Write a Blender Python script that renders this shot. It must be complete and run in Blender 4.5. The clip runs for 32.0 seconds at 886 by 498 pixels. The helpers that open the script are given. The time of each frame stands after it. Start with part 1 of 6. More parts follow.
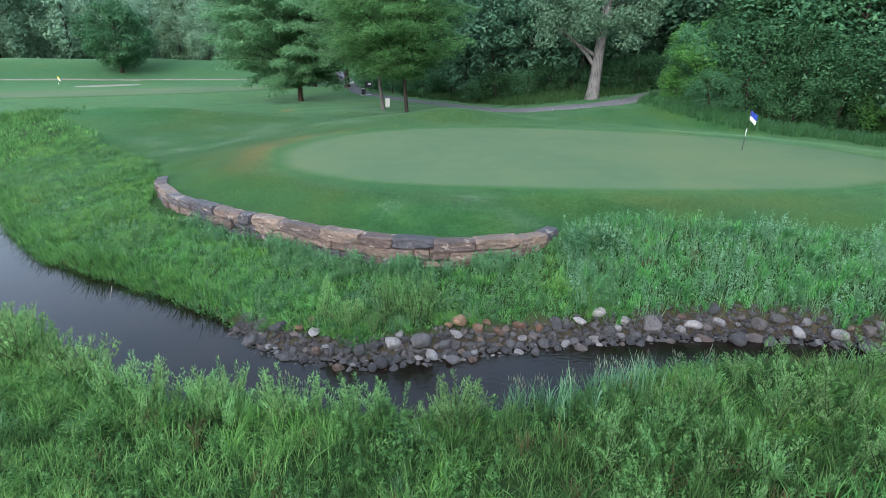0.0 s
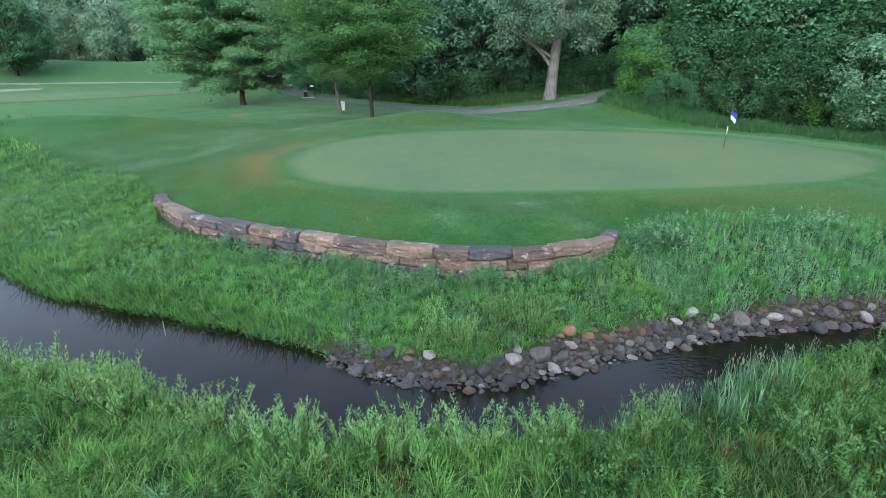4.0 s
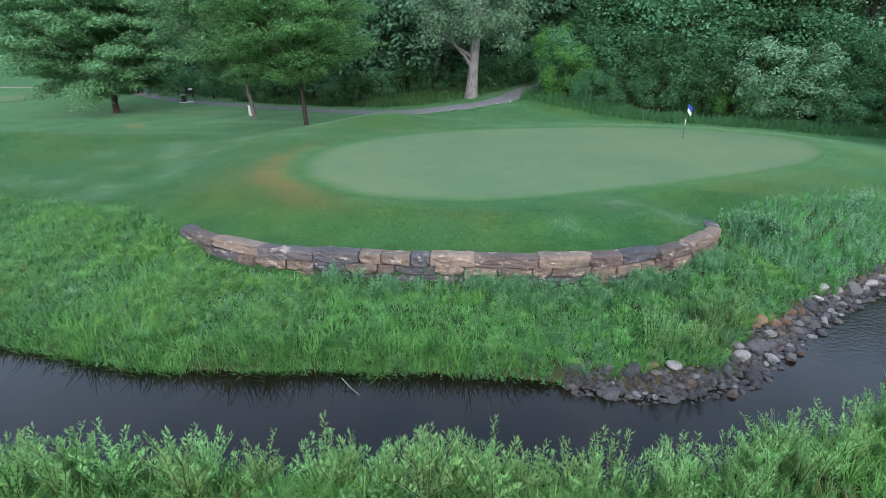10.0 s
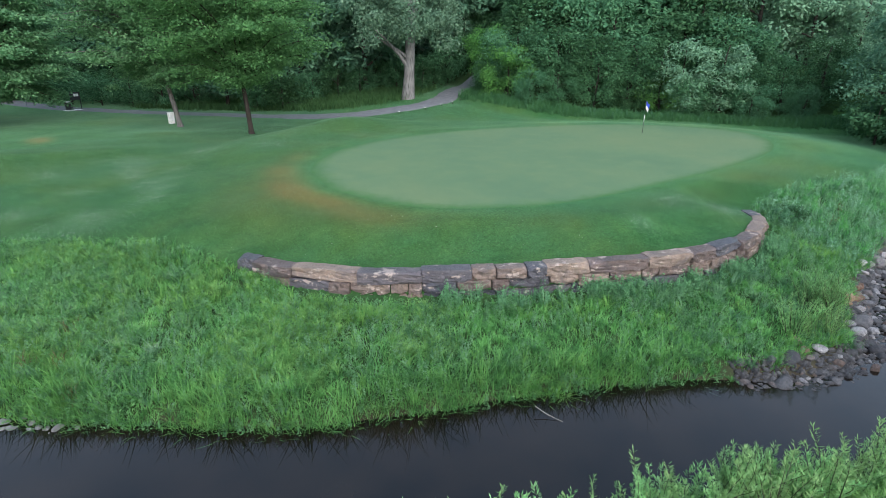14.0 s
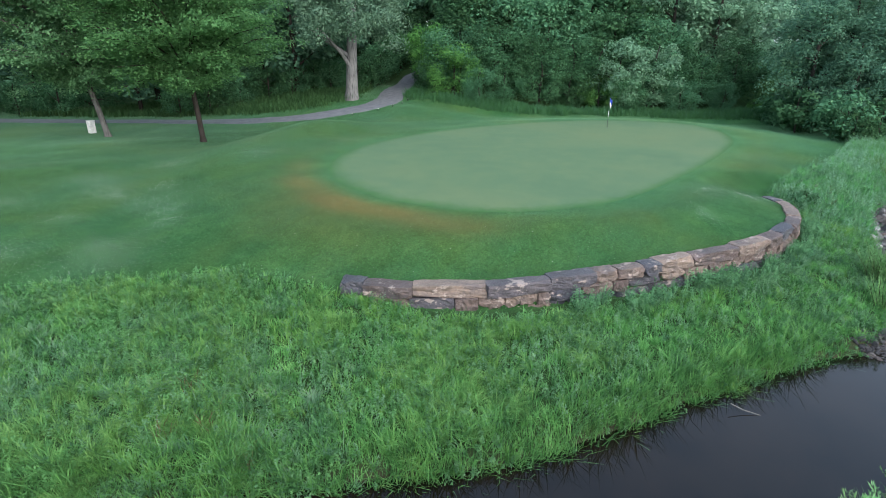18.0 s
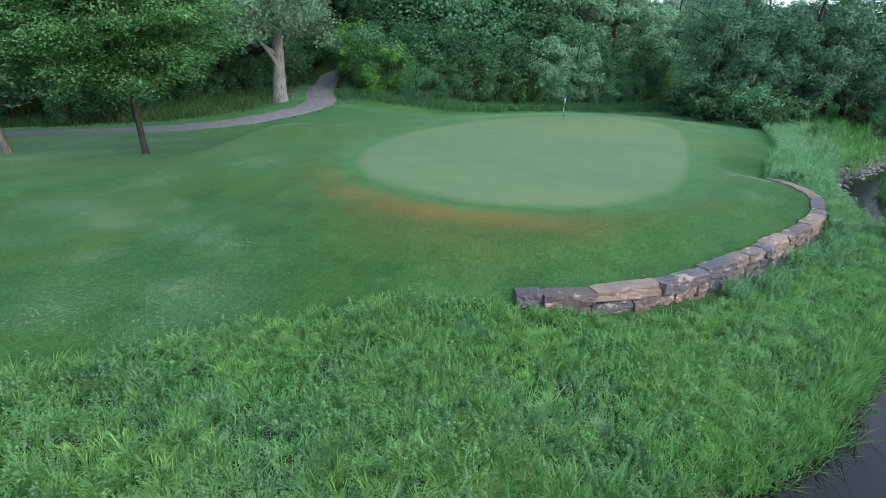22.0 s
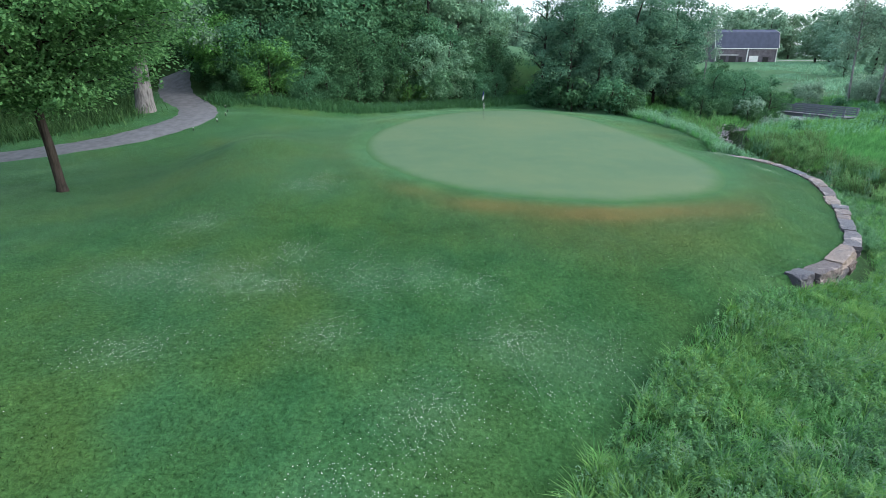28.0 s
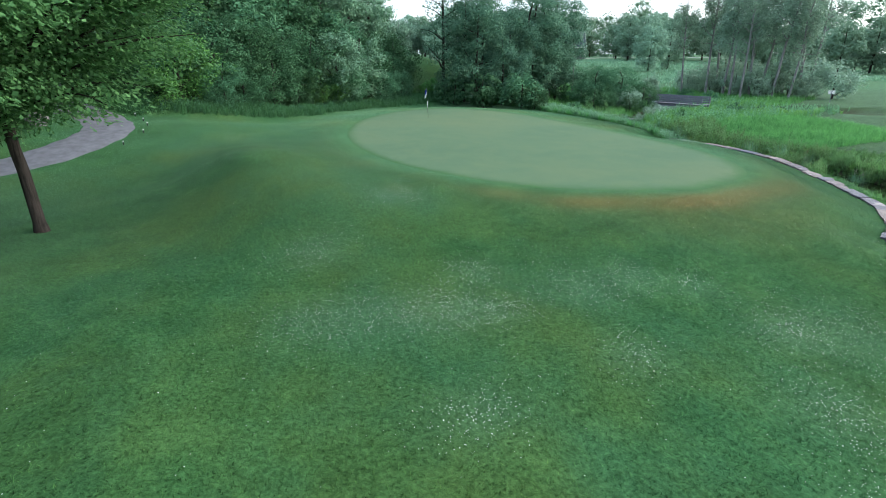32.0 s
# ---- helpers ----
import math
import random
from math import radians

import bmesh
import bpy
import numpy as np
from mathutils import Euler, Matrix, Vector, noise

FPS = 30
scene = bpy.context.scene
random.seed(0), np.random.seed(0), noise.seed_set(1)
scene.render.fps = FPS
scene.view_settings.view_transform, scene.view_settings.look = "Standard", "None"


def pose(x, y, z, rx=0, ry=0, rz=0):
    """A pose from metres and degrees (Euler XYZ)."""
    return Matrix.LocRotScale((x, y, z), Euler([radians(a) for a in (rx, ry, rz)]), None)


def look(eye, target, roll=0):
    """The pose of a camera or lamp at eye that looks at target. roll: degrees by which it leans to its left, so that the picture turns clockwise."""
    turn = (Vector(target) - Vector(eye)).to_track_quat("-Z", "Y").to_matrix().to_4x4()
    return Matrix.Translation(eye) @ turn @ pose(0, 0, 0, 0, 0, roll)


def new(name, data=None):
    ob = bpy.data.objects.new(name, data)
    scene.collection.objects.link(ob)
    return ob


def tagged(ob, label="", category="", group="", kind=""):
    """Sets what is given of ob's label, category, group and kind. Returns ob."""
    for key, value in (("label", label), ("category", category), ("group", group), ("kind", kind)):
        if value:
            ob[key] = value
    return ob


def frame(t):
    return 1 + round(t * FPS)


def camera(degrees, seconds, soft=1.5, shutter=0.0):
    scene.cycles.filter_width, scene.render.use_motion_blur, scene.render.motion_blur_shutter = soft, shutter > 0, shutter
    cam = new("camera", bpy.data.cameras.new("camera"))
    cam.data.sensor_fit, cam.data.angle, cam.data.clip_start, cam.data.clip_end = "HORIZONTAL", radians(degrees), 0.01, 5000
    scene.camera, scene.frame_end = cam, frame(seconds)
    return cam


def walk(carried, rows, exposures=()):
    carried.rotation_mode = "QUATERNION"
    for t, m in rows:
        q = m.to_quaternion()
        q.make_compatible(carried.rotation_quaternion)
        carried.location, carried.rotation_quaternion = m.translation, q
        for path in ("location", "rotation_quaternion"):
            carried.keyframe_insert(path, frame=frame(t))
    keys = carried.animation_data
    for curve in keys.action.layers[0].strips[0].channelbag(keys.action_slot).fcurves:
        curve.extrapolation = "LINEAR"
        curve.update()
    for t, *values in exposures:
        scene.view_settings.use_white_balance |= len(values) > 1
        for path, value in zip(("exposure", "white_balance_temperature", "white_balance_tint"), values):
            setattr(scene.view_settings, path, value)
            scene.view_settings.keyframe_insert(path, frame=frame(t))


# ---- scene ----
cam = camera(78.8, 32.0, 0.6)
METRES, EYE, TILT, LEAN, TURN = 57.0, 7.1, -1.12, 1.84, 0.0
ROWS = [
    (0.0, 0.0, 0.0, 0.0, 0.8, -18.83, -2.33),
    (0.5, -0.0107, 0.0013, 0.0003, -0.4, -18.78, -2.31),
    (1.0, -0.02, 0.0024, 0.0009, -1.4, -18.76, -2.27),
    (1.5, -0.0294, 0.0036, 0.001, -2.45, -18.72, -2.25),
    (2.0, -0.0393, 0.0049, 0.0011, -3.62, -18.68, -2.22),
    (2.5, -0.0502, 0.0067, 0.0008, -4.77, -18.65, -2.18),
    (3.0, -0.0612, 0.009, 0.0007, -5.8, -18.61, -2.17),
    (3.5, -0.0728, 0.0115, 0.0006, -7.07, -18.58, -2.13),
    (5.5, -0.1196, 0.0253, 0.0003, -12.65, -18.43, -1.99),
    (6.0, -0.1319, 0.0295, -0.0003, -13.86, -18.41, -1.97),
    (6.5, -0.144, 0.0342, -0.0003, -15.14, -18.38, -1.94),
    (7.0, -0.156, 0.0395, -0.0004, -16.83, -18.33, -1.87),
    (7.5, -0.1678, 0.0451, -0.0005, -18.41, -18.27, -1.84),
    (8.0, -0.1791, 0.0509, -0.0009, -19.66, -18.25, -1.82),
    (8.5, -0.1915, 0.0575, -0.0012, -21.09, -18.21, -1.75),
    (9.0, -0.2054, 0.0651, -0.0021, -22.72, -18.19, -1.69),
    (9.5, -0.2192, 0.0736, -0.0027, -24.46, -18.16, -1.63),
    (10.0, -0.2321, 0.0821, -0.0027, -26.19, -18.13, -1.6),
    (10.5, -0.2441, 0.0905, -0.0025, -27.99, -18.1, -1.54),
    (11.0, -0.2564, 0.0994, -0.0028, -29.72, -18.06, -1.47),
    (11.5, -0.2688, 0.1091, -0.0033, -31.21, -18.02, -1.42),
    (12.0, -0.2807, 0.119, -0.0035, -32.68, -17.99, -1.36),
    (12.5, -0.2924, 0.1291, -0.0035, -34.4, -17.96, -1.28),
    (13.0, -0.3037, 0.1395, -0.0036, -36.33, -17.93, -1.18),
    (13.5, -0.3137, 0.1499, -0.0035, -38.18, -17.9, -1.12),
    (14.0, -0.3229, 0.1598, -0.0032, -39.81, -17.89, -1.09),
    (14.5, -0.3318, 0.1696, -0.0033, -41.3, -17.86, -1.03),
    (16.5, -0.366, 0.2138, -0.0036, -47.42, -17.81, -0.74),
    (17.0, -0.3737, 0.2253, -0.0039, -49.15, -17.8, -0.65),
    (17.5, -0.3816, 0.2375, -0.0043, -50.92, -17.8, -0.61),
    (18.0, -0.3898, 0.2509, -0.0043, -52.33, -17.81, -0.58),
    (18.5, -0.3977, 0.2654, -0.0045, -53.76, -17.79, -0.5),
    (19.0, -0.4054, 0.2808, -0.0049, -55.55, -17.81, -0.43),
    (19.5, -0.4126, 0.2967, -0.0051, -57.71, -17.8, -0.39),
    (20.0, -0.4194, 0.3126, -0.0056, -59.74, -17.8, -0.31),
    (20.5, -0.426, 0.3282, -0.006, -61.58, -17.8, -0.27),
    (21.0, -0.432, 0.3444, -0.0064, -63.52, -17.8, -0.2),
    (21.5, -0.4371, 0.361, -0.0068, -65.38, -17.8, -0.13),
    (22.0, -0.4419, 0.379, -0.0066, -67.7, -17.79, -0.03),
    (22.5, -0.4465, 0.3975, -0.0065, -69.9, -17.81, 0.07),
    (23.0, -0.4507, 0.4162, -0.0064, -71.71, -17.8, 0.11),
    (23.5, -0.4541, 0.4346, -0.0068, -73.41, -17.81, 0.2),
    (24.0, -0.4562, 0.4527, -0.0072, -75.61, -17.82, 0.25),
    (24.5, -0.4574, 0.4701, -0.0071, -77.95, -17.84, 0.34),
    (26.5, -0.4574, 0.5441, -0.0053, -86.36, -17.95, 0.78),
    (27.0, -0.4557, 0.5638, -0.0053, -88.61, -18.01, 0.86),
    (27.5, -0.453, 0.5835, -0.0051, -91.19, -18.07, 0.95),
    (28.0, -0.4492, 0.6031, -0.0047, -93.57, -18.13, 1.06),
    (28.5, -0.4447, 0.6226, -0.0042, -95.9, -18.18, 1.16),
    (29.0, -0.4398, 0.642, -0.0041, -98.1, -18.23, 1.25),
    (29.5, -0.4341, 0.6608, -0.0037, -100.4, -18.28, 1.31),
    (30.0, -0.4277, 0.6796, -0.0035, -102.28, -18.35, 1.4),
    (30.5, -0.4203, 0.6983, -0.0036, -104.5, -18.42, 1.47),
    (31.0, -0.4125, 0.7161, -0.0036, -106.92, -18.49, 1.55),
    (31.5, -0.4048, 0.7315, -0.0032, -109.37, -18.57, 1.64),
    (32.0, -0.3969, 0.7461, -0.0026, -111.48, -18.64, 1.74),
]
walk(cam, [(t, pose(0, 0, EYE, TILT, LEAN, TURN) @ pose(METRES * x, METRES * y, METRES * z, 90 + pitch, roll, yaw)) for t, x, y, z, yaw, pitch, roll in ROWS], [(0.0, 1.08, 6500, 14), (32.0, 1.08, 6500, 14)])

# ---- world, sun, exposure ----
world = bpy.data.worlds.new("dawn_sky")
scene.world = world
world.use_nodes = True
wn, wl = world.node_tree.nodes, world.node_tree.links
sky = wn.new("ShaderNodeTexSky")
sky.sky_type = "NISHITA"
sky.sun_disc = False
SUN_EL, SUN_AZ = radians(32), radians(200)      # azimuth clockwise from +y
sky.sun_elevation, sky.sun_rotation = SUN_EL, SUN_AZ
sky.air_density, sky.dust_density, sky.ozone_density = 1.0, 2.5, 1.5
pale = wn.new("ShaderNodeMix")
pale.data_type = "RGBA"
pale.inputs["Factor"].default_value = 0.35      # thin cloud whitens the sky
pale.inputs["B"].default_value = (7.1, 8.9, 10.4, 1)
wl.new(sky.outputs[0], pale.inputs["A"])
wl.new(pale.outputs["Result"], wn["Background"].inputs["Color"])
wn["Background"].inputs["Strength"].default_value = 0.15
sun = new("sun", bpy.data.lights.new("sun", "SUN"))
sun.data.energy, sun.data.angle, sun.data.color = 1.3, radians(60), (0.94, 0.98, 1.0)
sun.matrix_world = look((0, 0, 60), (-60 * math.sin(SUN_AZ) * math.cos(SUN_EL), -60 * math.cos(SUN_AZ) * math.cos(SUN_EL), 60 - 60 * math.sin(SUN_EL)))


# ---- materials ----
def material(name, rough=0.8, spec=0.3):
    m = bpy.data.materials.new(name)
    m.use_nodes = True
    b = m.node_tree.nodes["Principled BSDF"]
    b.inputs["Roughness"].default_value = rough
    b.inputs["Specular IOR Level"].default_value = spec
    return m, m.node_tree.nodes, m.node_tree.links, b


def noise_node(n, l, scale, detail=4.0, rough=0.55, coords=None, stretch=None):
    t = n.new("ShaderNodeTexNoise")
    t.inputs["Scale"].default_value, t.inputs["Detail"].default_value, t.inputs["Roughness"].default_value = scale, detail, rough
    if coords is None:
        coords = n.new("ShaderNodeNewGeometry").outputs["Position"]
    if stretch:
        mp = n.new("ShaderNodeMapping")
        mp.inputs["Scale"].default_value = stretch
        l.new(coords, mp.inputs["Vector"])
        coords = mp.outputs["Vector"]
    l.new(coords, t.inputs["Vector"])
    return t.outputs["Fac"]


def ramp(n, l, fac, stops):
    r = n.new("ShaderNodeValToRGB")
    e = r.color_ramp.elements
    while len(e) < len(stops):
        e.new(0.5)
    for s, (p, c) in zip(e, stops):
        s.position, s.color = p, (*c, 1)
    l.new(fac, r.inputs["Fac"])
    return r.outputs["Color"]


def mix(n, l, fac, a, b, mode="MIX"):
    m = n.new("ShaderNodeMix")
    m.data_type, m.blend_type = "RGBA", mode
    for sock, v in (("Factor", fac), ("A", a), ("B", b)):
        if isinstance(v, (int, float)):
            m.inputs[sock].default_value = v
        elif isinstance(v, tuple):
            m.inputs[sock].default_value = (*v, 1)
        else:
            l.new(v, m.inputs[sock])
    return m.outputs["Result"]


def maths(n, l, op, a, b=0.0):
    m = n.new("ShaderNodeMath")
    m.operation = op
    for i, v in enumerate((a, b)):
        if isinstance(v, (int, float)):
            m.inputs[i].default_value = v
        else:
            l.new(v, m.inputs[i])
    return m.outputs[0]


def bump(n, l, b, height, strength, distance):
    k = n.new("ShaderNodeBump")
    k.inputs["Strength"].default_value, k.inputs["Distance"].default_value = strength, distance
    l.new(height, k.inputs["Height"])
    l.new(k.outputs["Normal"], b.inputs["Normal"])


def plain(name, col, rough=0.6, spec=0.3, metal=0.0, vary=0.25, scale=6.0):
    m, n, l, b = material(name, rough, spec)
    b.inputs["Metallic"].default_value = metal
    f = noise_node(n, l, scale, 5)
    dark = tuple(c * (1 - vary) for c in col)
    light = tuple(min(1, c * (1 + vary)) for c in col)
    l.new(ramp(n, l, f, [(0.3, dark), (0.7, light)]), b.inputs["Base Color"])
    bump(n, l, b, noise_node(n, l, scale * 6, 3), 0.2, 0.01)
    return m


def bark(name, col, vary=0.4):
    """Bark with upright furrows."""
    m, n, l, b = material(name, 0.95, 0.1)
    tc = n.new("ShaderNodeTexCoord").outputs["Object"]
    f, big = noise_node(n, l, 9, 6, 0.65, tc, (1, 1, 0.14)), noise_node(n, l, 1.2, 4, 0.6, tc)
    c = ramp(n, l, f, [(0.32, tuple(v * (1 - vary) * 0.6 for v in col)), (0.5, col), (0.72, tuple(v * (1 + vary) for v in col))])
    c = mix(n, l, 0.6, c, ramp(n, l, big, [(0.3, (0.6, 0.62, 0.6)), (0.7, (1.15, 1.12, 1.1))]), "MULTIPLY")
    l.new(c, b.inputs["Base Color"])
    bump(n, l, b, f, 0.9, 0.05)
    return m


def leaf_material(name, dark, mid, light, patch=0.5, rough=0.6, through_light=0.36, spec=0.12, vary=0.4, clump=0.0):
    """Leaves or blades: each island its own tint, with broad drifts of colour."""
    m, n, l, b = material(name, rough, spec)
    g = n.new("ShaderNodeNewGeometry")
    each = g.outputs["Random Per Island"]
    drift = noise_node(n, l, patch, 3)
    if clump:                                     # tufts a hand or two across differ in colour
        own = maths(n, l, "MULTIPLY", maths(n, l, "SUBTRACT", noise_node(n, l, clump, 3, 0.6), 0.5), 1.5)
        f = maths(n, l, "ADD", maths(n, l, "ADD", maths(n, l, "MULTIPLY", each, 0.38), own), maths(n, l, "MULTIPLY", drift, 0.8))
    else:
        f = maths(n, l, "ADD", maths(n, l, "MULTIPLY", each, 0.55), maths(n, l, "MULTIPLY", drift, 0.62))
    col = ramp(n, l, f, [(0.25, dark), (0.58, mid), (0.92, light)])
    oi = n.new("ShaderNodeObjectInfo")
    hs = n.new("ShaderNodeHueSaturation")
    l.new(col, hs.inputs["Color"])
    l.new(maths(n, l, "ADD", 0.485, maths(n, l, "MULTIPLY", oi.outputs["Random"], 0.03)), hs.inputs["Hue"])
    l.new(maths(n, l, "ADD", 1 - vary / 2, maths(n, l, "MULTIPLY", oi.outputs["Random"], vary)), hs.inputs["Value"])
    col = hs.outputs["Color"]
    l.new(col, b.inputs["Base Color"])
    tr = n.new("ShaderNodeBsdfTranslucent")
    l.new(col, tr.inputs["Color"])
    ms = n.new("ShaderNodeMixShader")
    ms.inputs[0].default_value = through_light
    l.new(b.outputs[0], ms.inputs[1])
    l.new(tr.outputs[0], ms.inputs[2])
    l.new(ms.outputs[0], n["Material Output"].inputs["Surface"])
    return m


def ground_material(name="lawn_and_soil", blade=False):
    """The lawn's colours by the cover attribute; for loose blades each one varies."""
    m, n, l, b = material(name, 0.95, 0.05)
    # dew catches the light at a low angle
    b.inputs["Sheen Weight"].default_value, b.inputs["Sheen Roughness"].default_value = 0.85 if blade else 0.22, 0.24
    b.inputs["Sheen Tint"].default_value = (0.50, 0.92, 0.62, 1)
    at = n.new("ShaderNodeVertexColor")
    at.layer_name = "cover"
    sp = n.new("ShaderNodeSeparateColor")
    l.new(at.outputs["Color"], sp.inputs["Color"])
    rough_m, burnt, clover = sp.outputs[0], sp.outputs[1], sp.outputs[2]
    big, mid, fine = noise_node(n, l, 0.16, 3), noise_node(n, l, 0.9, 5, 0.65), noise_node(n, l, 16, 4, 0.7)
    lawn = ramp(n, l, mid, [(0.3, LAWN[0]), (0.52, LAWN[1]), (0.72, LAWN[2])])
    lawn = mix(n, l, ramp(n, l, big, [(0.46, (0, 0, 0)), (0.68, (0.7, 0.7, 0.7))]), lawn, LAWN[3])
    teal = noise_node(n, l, 0.23, 4, 0.6, None, (1, 1.4, 1))
    lawn = mix(n, l, ramp(n, l, teal, [(0.46, (0, 0, 0)), (0.66, (0.5, 0.5, 0.5))]), lawn, (0.028, 0.102, 0.045))
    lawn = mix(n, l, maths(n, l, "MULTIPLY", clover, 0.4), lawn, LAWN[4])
    grain = ramp(n, l, fine, [(0.3, (0.5, 0.5, 0.5)), (0.7, (1.42, 1.42, 1.42))])
    lawn = mix(n, l, 0.8, lawn, grain, "MULTIPLY")
    clot = noise_node(n, l, 7.0, 5, 0.7)
    lawn = mix(n, l, 0.8, lawn, ramp(n, l, clot, [(0.32, (0.74, 0.77, 0.72)), (0.5, (0.96, 0.96, 0.96)), (0.68, (1.2, 1.15, 1.16))]), "MULTIPLY")
    tan = ramp(n, l, big, [(0.35, (0.120, 0.108, 0.034)), (0.7, (0.165, 0.104, 0.038))])
    edge = maths(n, l, "MULTIPLY", burnt, maths(n, l, "ADD", 0.6, maths(n, l, "MULTIPLY", mid, 0.5)))
    lawn = mix(n, l, edge, lawn, tan)
    soil = ramp(n, l, mid, [(0.35, (0.020, 0.042, 0.015)), (0.6, (0.032, 0.066, 0.022)), (0.8, (0.058, 0.094, 0.036))])
    soil = mix(n, l, 0.8, soil, grain, "MULTIPLY")
    col = mix(n, l, rough_m, lawn, soil)
    mud = maths(n, l, "SUBTRACT", 1.0, at.outputs["Alpha"])
    col = mix(n, l, mud, col, ramp(n, l, mid, [(0.3, (0.03, 0.026, 0.018)), (0.7, (0.07, 0.058, 0.04))]))
    if blade:
        each = n.new("ShaderNodeNewGeometry").outputs["Random Per Island"]
        col = mix(n, l, 1.0, col, ramp(n, l, each, [(0.0, (0.85, 0.88, 0.85)), (0.5, (1.2, 1.22, 1.15)), (1.0, (1.85, 1.72, 1.5))]), "MULTIPLY")
    l.new(col, b.inputs["Base Color"])
    if blade:                                     # many blades together face the sky
        up = n.new("ShaderNodeCombineXYZ")
        up.inputs[2].default_value = 1.0
        l.new(up.outputs[0], b.inputs["Normal"])
    else:
        bump(n, l, b, maths(n, l, "ADD", maths(n, l, "MULTIPLY", fine, 0.6), mid), 0.5, 0.04)
    return m


LAWN = ((0.020, 0.072, 0.022), (0.031, 0.099, 0.031), (0.047, 0.128, 0.040), (0.060, 0.110, 0.027), (0.066, 0.150, 0.078))
M_ground = ground_material()
M_turf_blade = ground_material("turf_blade", True)


def putting_material():
    """Close-mown turf, ragged into the lawn at its rim."""
    m, n, l, b = material("putting_turf", 0.9, 0.06)
    b.inputs["Sheen Weight"].default_value, b.inputs["Sheen Roughness"].default_value = 0.08, 0.15
    b.inputs["Sheen Tint"].default_value = (0.7, 0.9, 0.8, 1)
    big, mid, fine = noise_node(n, l, 0.12, 3), noise_node(n, l, 1.1, 4, 0.6), noise_node(n, l, 45, 3, 0.7)
    c = ramp(n, l, big, [(0.3, (0.078, 0.140, 0.078)), (0.5, (0.092, 0.153, 0.082)), (0.7, (0.114, 0.163, 0.084))])
    c = mix(n, l, ramp(n, l, mid, [(0.45, (0, 0, 0)), (0.8, (0.45, 0.45, 0.45))]), c, (0.130, 0.176, 0.088))
    at = n.new("ShaderNodeVertexColor")
    at.layer_name = "rim"
    rag = maths(n, l, "ADD", at.outputs["Color"], maths(n, l, "MULTIPLY", maths(n, l, "SUBTRACT", noise_node(n, l, 2.2, 5, 0.65), 0.5), 0.9))
    c = mix(n, l, ramp(n, l, rag, [(0.25, (0, 0, 0)), (0.95, (1, 1, 1))]), c, ramp(n, l, mid, [(0.3, LAWN[1]), (0.7, LAWN[2])]))
    c = mix(n, l, 0.4, c, ramp(n, l, fine, [(0.2, (0.55, 0.55, 0.55)), (0.8, (1.3, 1.3, 1.3))]), "MULTIPLY")
    l.new(c, b.inputs["Base Color"])
    bump(n, l, b, fine, 0.3, 0.01)
    return m


M_green = putting_material()


def water_material():
    m, n, l, b = material("creek_water", 0.03, 0.48)
    b.inputs["IOR"].default_value = 1.33
    b.inputs["Specular Tint"].default_value = (0.62, 0.80, 1.0, 1)
    f = noise_node(n, l, 0.7, 4)
    l.new(ramp(n, l, f, [(0.3, (0.004, 0.003, 0.002)), (0.7, (0.013, 0.009, 0.006))]), b.inputs["Base Color"])
    px = n.new("ShaderNodeSeparateXYZ")
    l.new(n.new("ShaderNodeNewGeometry").outputs["Position"], px.inputs[0])
    fast = n.new("ShaderNodeMapRange")            # the current quickens past the bend
    for k, v in (("From Min", -9.0), ("From Max", 6.0), ("To Min", 0.15), ("To Max", 2.4)):
        fast.inputs[k].default_value = v
    l.new(px.outputs[0], fast.inputs["Value"])
    h = maths(n, l, "MULTIPLY", noise_node(n, l, 5.0, 4, 0.55, None, (1, 1.6, 1)), fast.outputs[0])
    bump(n, l, b, h, 0.25, 0.02)
    return m


M_water = water_material()


